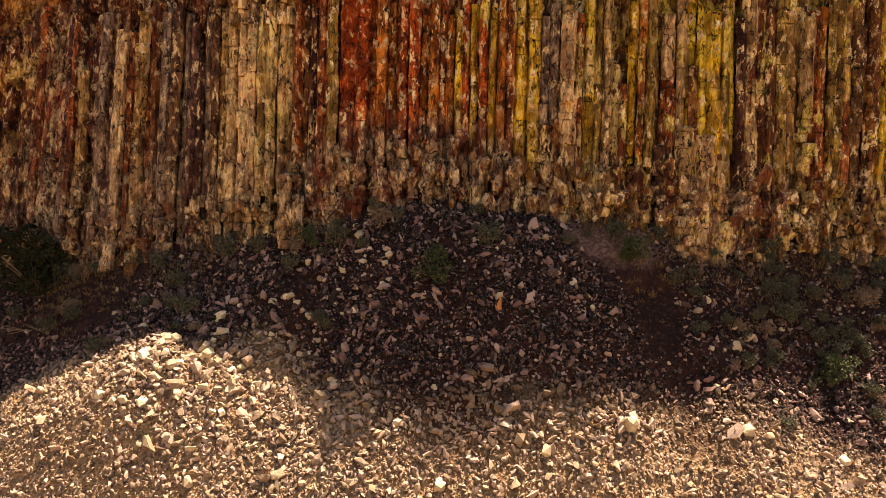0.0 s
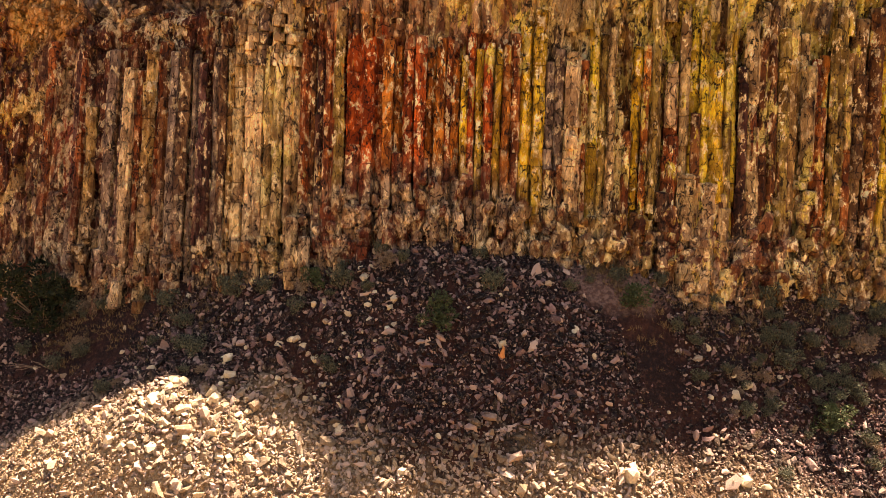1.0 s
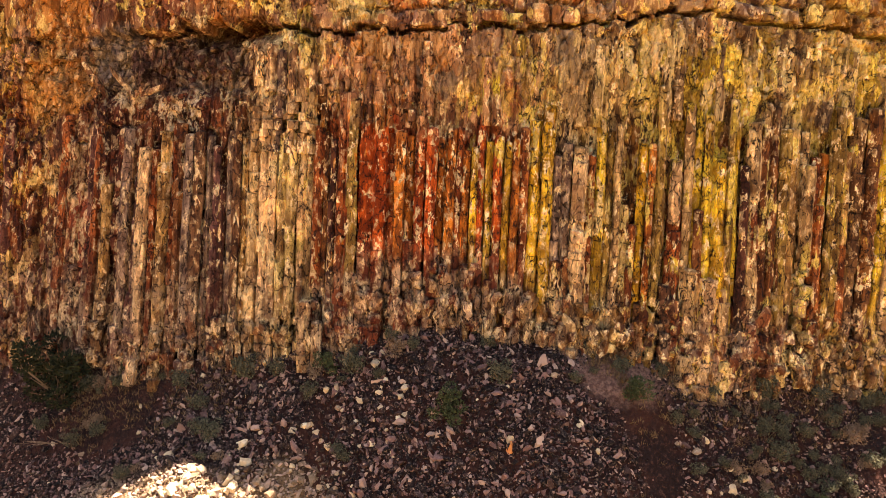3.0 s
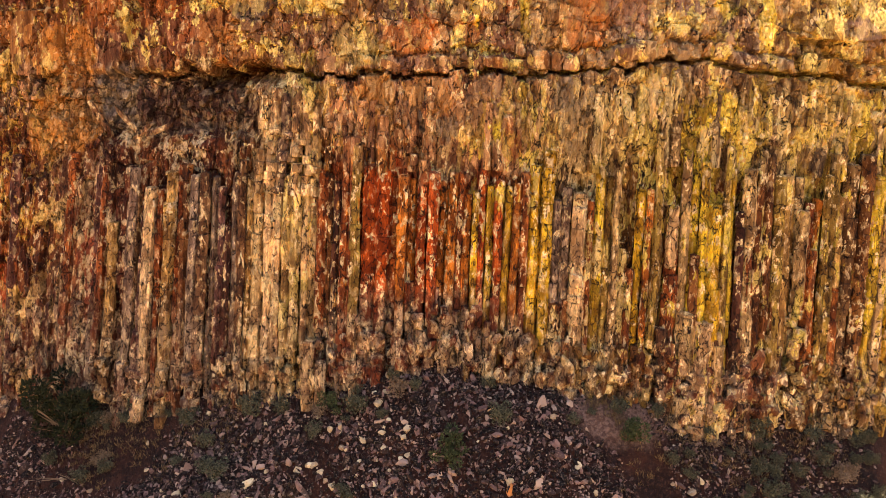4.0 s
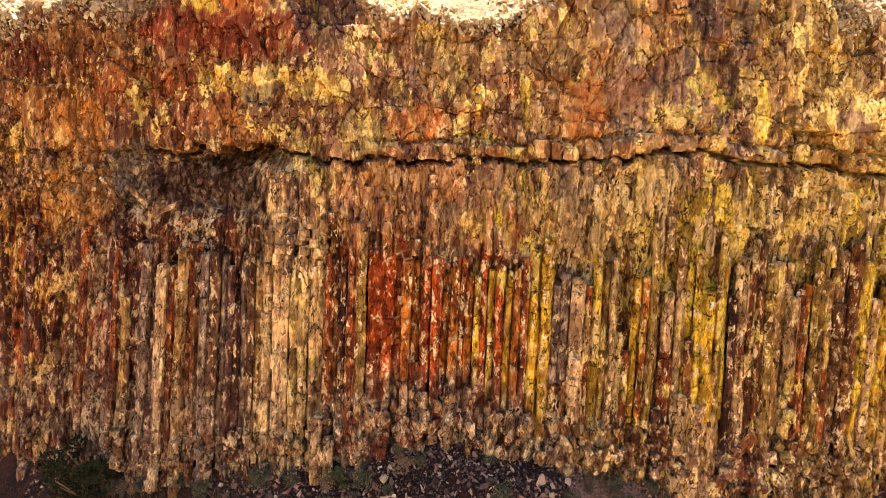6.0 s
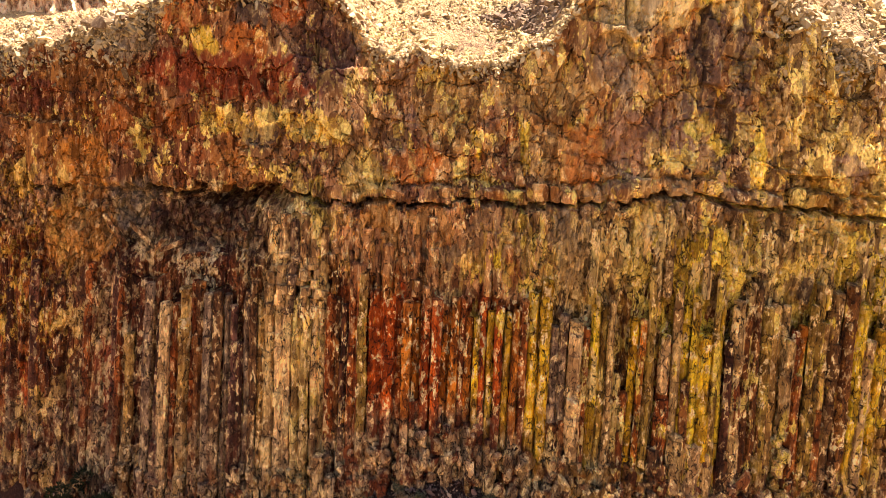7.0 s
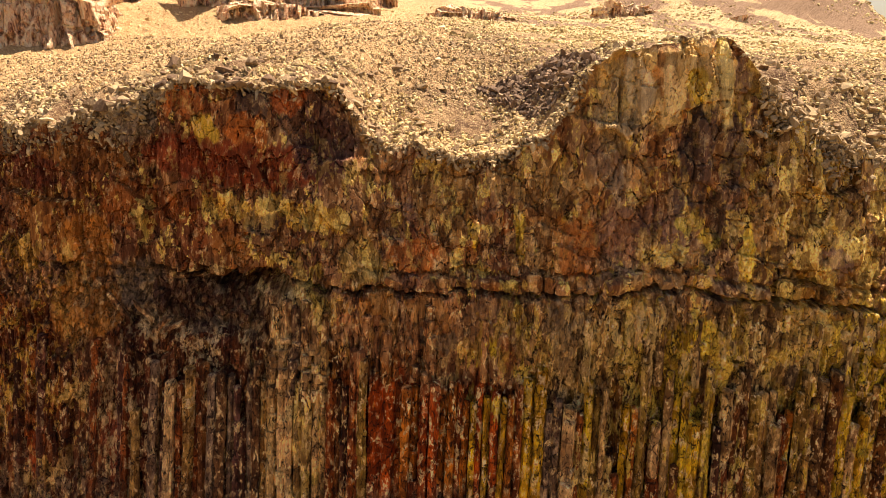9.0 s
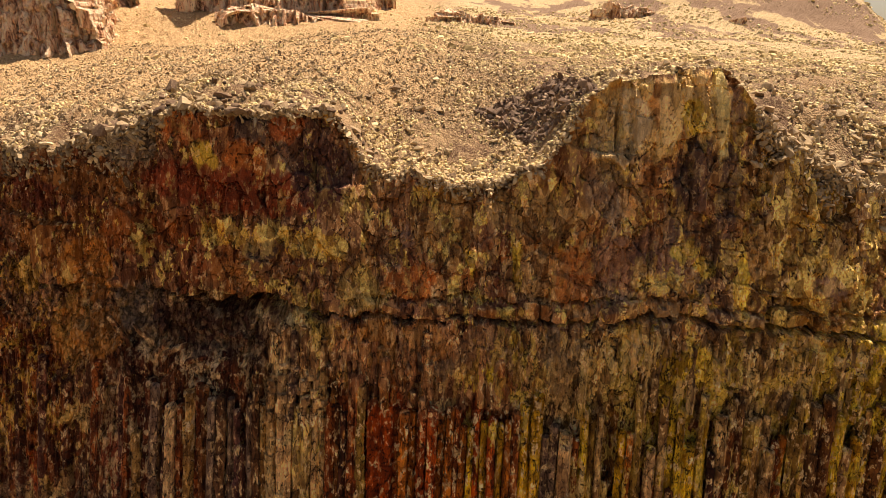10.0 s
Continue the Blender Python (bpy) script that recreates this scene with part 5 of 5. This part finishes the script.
rubble = put("rim_rubble", stones("rim_rubble", spots, size, rng), RUBBLE)
tagged(rubble, "sunlit pale broken rock along the rim of the cliff", "rubble", kind="stuff")
x, y, back = on_plateau(110000, 62, 0.95, rng)
big = (0.05 + 0.12 * rng.random(len(x)) ** 2) * (1.0 + back * 0.008)
mounds = clumps("grass_tufts", np.stack([x, y, plateau_z(x, y)], -1), big, rng)
grass = put("grass_tufts", mounds, STRAW)
tagged(grass, "pale dry bunchgrass tufts all over the plateau", "grass", kind="stuff")


# gravel on the slope below the mesas
x = rng.uniform(-40, 4, 34000)
y = 38.0 + 36.0 * rng.random(34000) ** 1.3
keep = fbm(x * 0.3, y * 0.3, 69, 3) + 0.5 * (rng.random(34000) - 0.5) > -0.12
x, y = x[keep], y[keep]
size = np.clip(np.exp(rng.normal(-2.6, 0.4, len(x))), 0.04, 0.22)
slope_gravel = put("slope_gravel", raw_mesh("slope_gravel", *chips(np.stack([x, y, plateau_z(x, y) + size * 0.2], -1), size, rng)), RUBBLE)
tagged(slope_gravel, "sunlit ochre gravel on the slope below the mesas", "gravel", kind="stuff")
# scree laid out as the headland's cast shadow, its dark put into the colour
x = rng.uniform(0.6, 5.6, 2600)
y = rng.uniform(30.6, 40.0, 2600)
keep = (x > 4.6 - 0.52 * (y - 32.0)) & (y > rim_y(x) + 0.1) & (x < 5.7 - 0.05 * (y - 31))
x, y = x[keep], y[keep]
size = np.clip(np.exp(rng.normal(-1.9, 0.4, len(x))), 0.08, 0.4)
scree = put("dark_scree", stones("dark_scree", np.stack([x, y, plateau_z(x, y) + size * 0.2], -1), size, rng), SHADOWSTONE)
tagged(scree, "basalt scree on the gully's flank, coloured dark for the headland's shadow", "scree", kind="stuff")
for k in range(190):
    if k < 145:
        x, back, size = rng.uniform(-21, -4.5), abs(rng.normal(0, 1.3)) - 0.15, rng.uniform(0.22, 0.5 if k % 3 else 1.1)
    elif k < 175:
        x, back, size = rng.uniform(13.2, 21), abs(rng.normal(0.4, 1.6)), rng.uniform(0.3, 0.8)
    else:
        x, back, size = rng.uniform(-20, 18), rng.uniform(3, 14), rng.uniform(0.3, 0.7)
    y = float(rim_y(np.array([x]))[0]) + back - 0.05
    h = size * rng.uniform(0.4, 0.75)
    dark = k < 145 and k % 2 == 1
    ob = put("rim_boulder", crag_mesh(size, size * rng.uniform(0.6, 0.9), h, rng), RIMDARK if dark else RIMSTONE)
    ob.location = (x, y, float(plateau_z(np.array([x]), np.array([y]))[0]) + h * 0.18)
    ob.rotation_euler = (rng.normal(0.1, 0.25), rng.normal(0, 0.25), rng.uniform(-3, 3))
    tagged(ob, "dark brown basalt block lying along the rim" if dark else "sunlit pale brown basalt boulder on the rim of the cliff", "boulder", "boulders along the rim")

# ---------------------------------------------------------------- far rock walls
def rock_wall(name, outline, low, high, label, step=0.22):
    """A mesa or scarp with columnar sides, standing on a closed outline (anticlockwise from above)."""
    pts = [Vector(p) for p in outline]
    px, py, nx, ny, s = [], [], [], [], []
    run = 0.0
    for a, b in zip(pts, pts[1:] + pts[:1]):
        n = max(2, int((b - a).length / step))
        out = Vector(((b - a).y, -(b - a).x)).normalized()
        for k in range(n):
            q = a + (b - a) * (k / n)
            px.append(q.x), py.append(q.y), nx.append(out.x), ny.append(out.y), s.append(run + (b - a).length * k / n)
        run += (b - a).length
    px, py, nx, ny, s = (np.array(v + v[:1]) for v in (px, py, nx, ny, s))
    rows = max(4, int((high - low) / step))
    zz = np.linspace(low, high, rows)[:, None]
    S = np.repeat(s[None, :], rows, 0)
    ragged = 0.62 + 0.5 * vnoise(s * 0.22, s * 0, 311) + 0.22 * vnoise(s * 1.1, s * 0, 313)
    ragged[-1] = ragged[0]
    ZZ = low + (np.repeat(zz, len(s), 1) - low) * ragged[None, :]
    push = 1.4 * slabs(S / 3.0, ZZ / 12.0, 301, 0.8, 0.08) + 1.0 * slabs(S / 0.75, ZZ / 2.8, 303, 0.8, 0.2, 0.6) + 0.4 * slabs(S / 0.4, ZZ / 0.9, 305) - 0.38 * (ZZ - low)
    push[:, -1] = push[:, 0]
    X, Y = px[None, :] + nx[None, :] * push, py[None, :] + ny[None, :] * push
    v = np.stack([X, Y, ZZ], -1).reshape(-1, 3)
    idx = np.arange(v.shape[0]).reshape(rows, -1)
    quads = np.stack([idx[:-1, :-1], idx[:-1, 1:], idx[1:, 1:], idx[1:, :-1]], -1).reshape(-1, 4)
    centre = np.array([[X[-1].mean(), Y[-1].mean(), high + 0.1]])
    cap = np.stack([idx[-1, :-1], idx[-1, 1:], np.full(idx.shape[1] - 1, len(v)), np.full(idx.shape[1] - 1, len(v))], -1)
    me = bpy.data.meshes.new(name)
    me.from_pydata(np.concatenate([v, centre]).tolist(), [], quads.tolist() + cap[:, :3].tolist())
    return tagged(put(name, me, WALLROCK), label, "rock wall", kind="structure")


rock_wall("mesa", [(-74, 63), (-36.5, 67.8), (-33.5, 70.5), (-38, 92), (-80, 95)], 29.0, 47.0, "reddish columnar basalt mesa standing above the plateau")
rock_wall("mesa", [(-33, 84.5), (-9.8, 86.5), (-8, 120), (-36, 120)], 33.0, 47.0, "far reddish-brown basalt mesa with columnar sides")
rock_wall("scarp", [(-27, 80.5), (-8.8, 82.6), (-8.5, 90), (-28, 90)], 33.0, 37.3, "low pale basalt scarp below the far mesa")
rock_wall("scarp", [(-2.5, 90.0), (9.5, 91.5), (9, 95), (-2, 95)], 34.0, 38.0, "low dark basalt scarp in the dry grassland")
for x, y, w, low, top in ((24, 113, 11, 36.0, 41.0), (42, 104, 9, 36.0, 39.6), (52, 109, 8, 36.0, 41.2), (16, 104, 6, 35.5, 38.4)):
    rock_wall("outcrop", [(x, y), (x + w, y + 1.2), (x + w - 1, y + 6), (x + 1, y + 6)], low, top, "dark basalt outcrop on the far hillside")

# stones and scrub over the far slopes
rng = np.random.default_rng(61)
n = 44000
y = 54 + 90 * rng.random(n) ** 1.4
x = rng.uniform(-1, 1, n) * (20 + 0.62 * y)
keep = (fbm((x + 0.5 * y) * 0.16, y * 0.10, 65, 4) + 0.22 * (rng.random(n) - 0.5) > 0.0) & (rng.random(n) < 0.12 + smooth(-6, 3, x))
x, y = x[keep], y[keep]
size = np.clip(np.exp(rng.normal(-1.72, 0.40, len(x))), 0.08, 0.5)
far_scrub = put("far_scrub", clumps("far_scrub", np.stack([x, y, plateau_z(x, y)], -1), size, rng), STRAW)
tagged(far_scrub, "pale dry scrub and stones over the far hillsides", "scrub", kind="stuff")
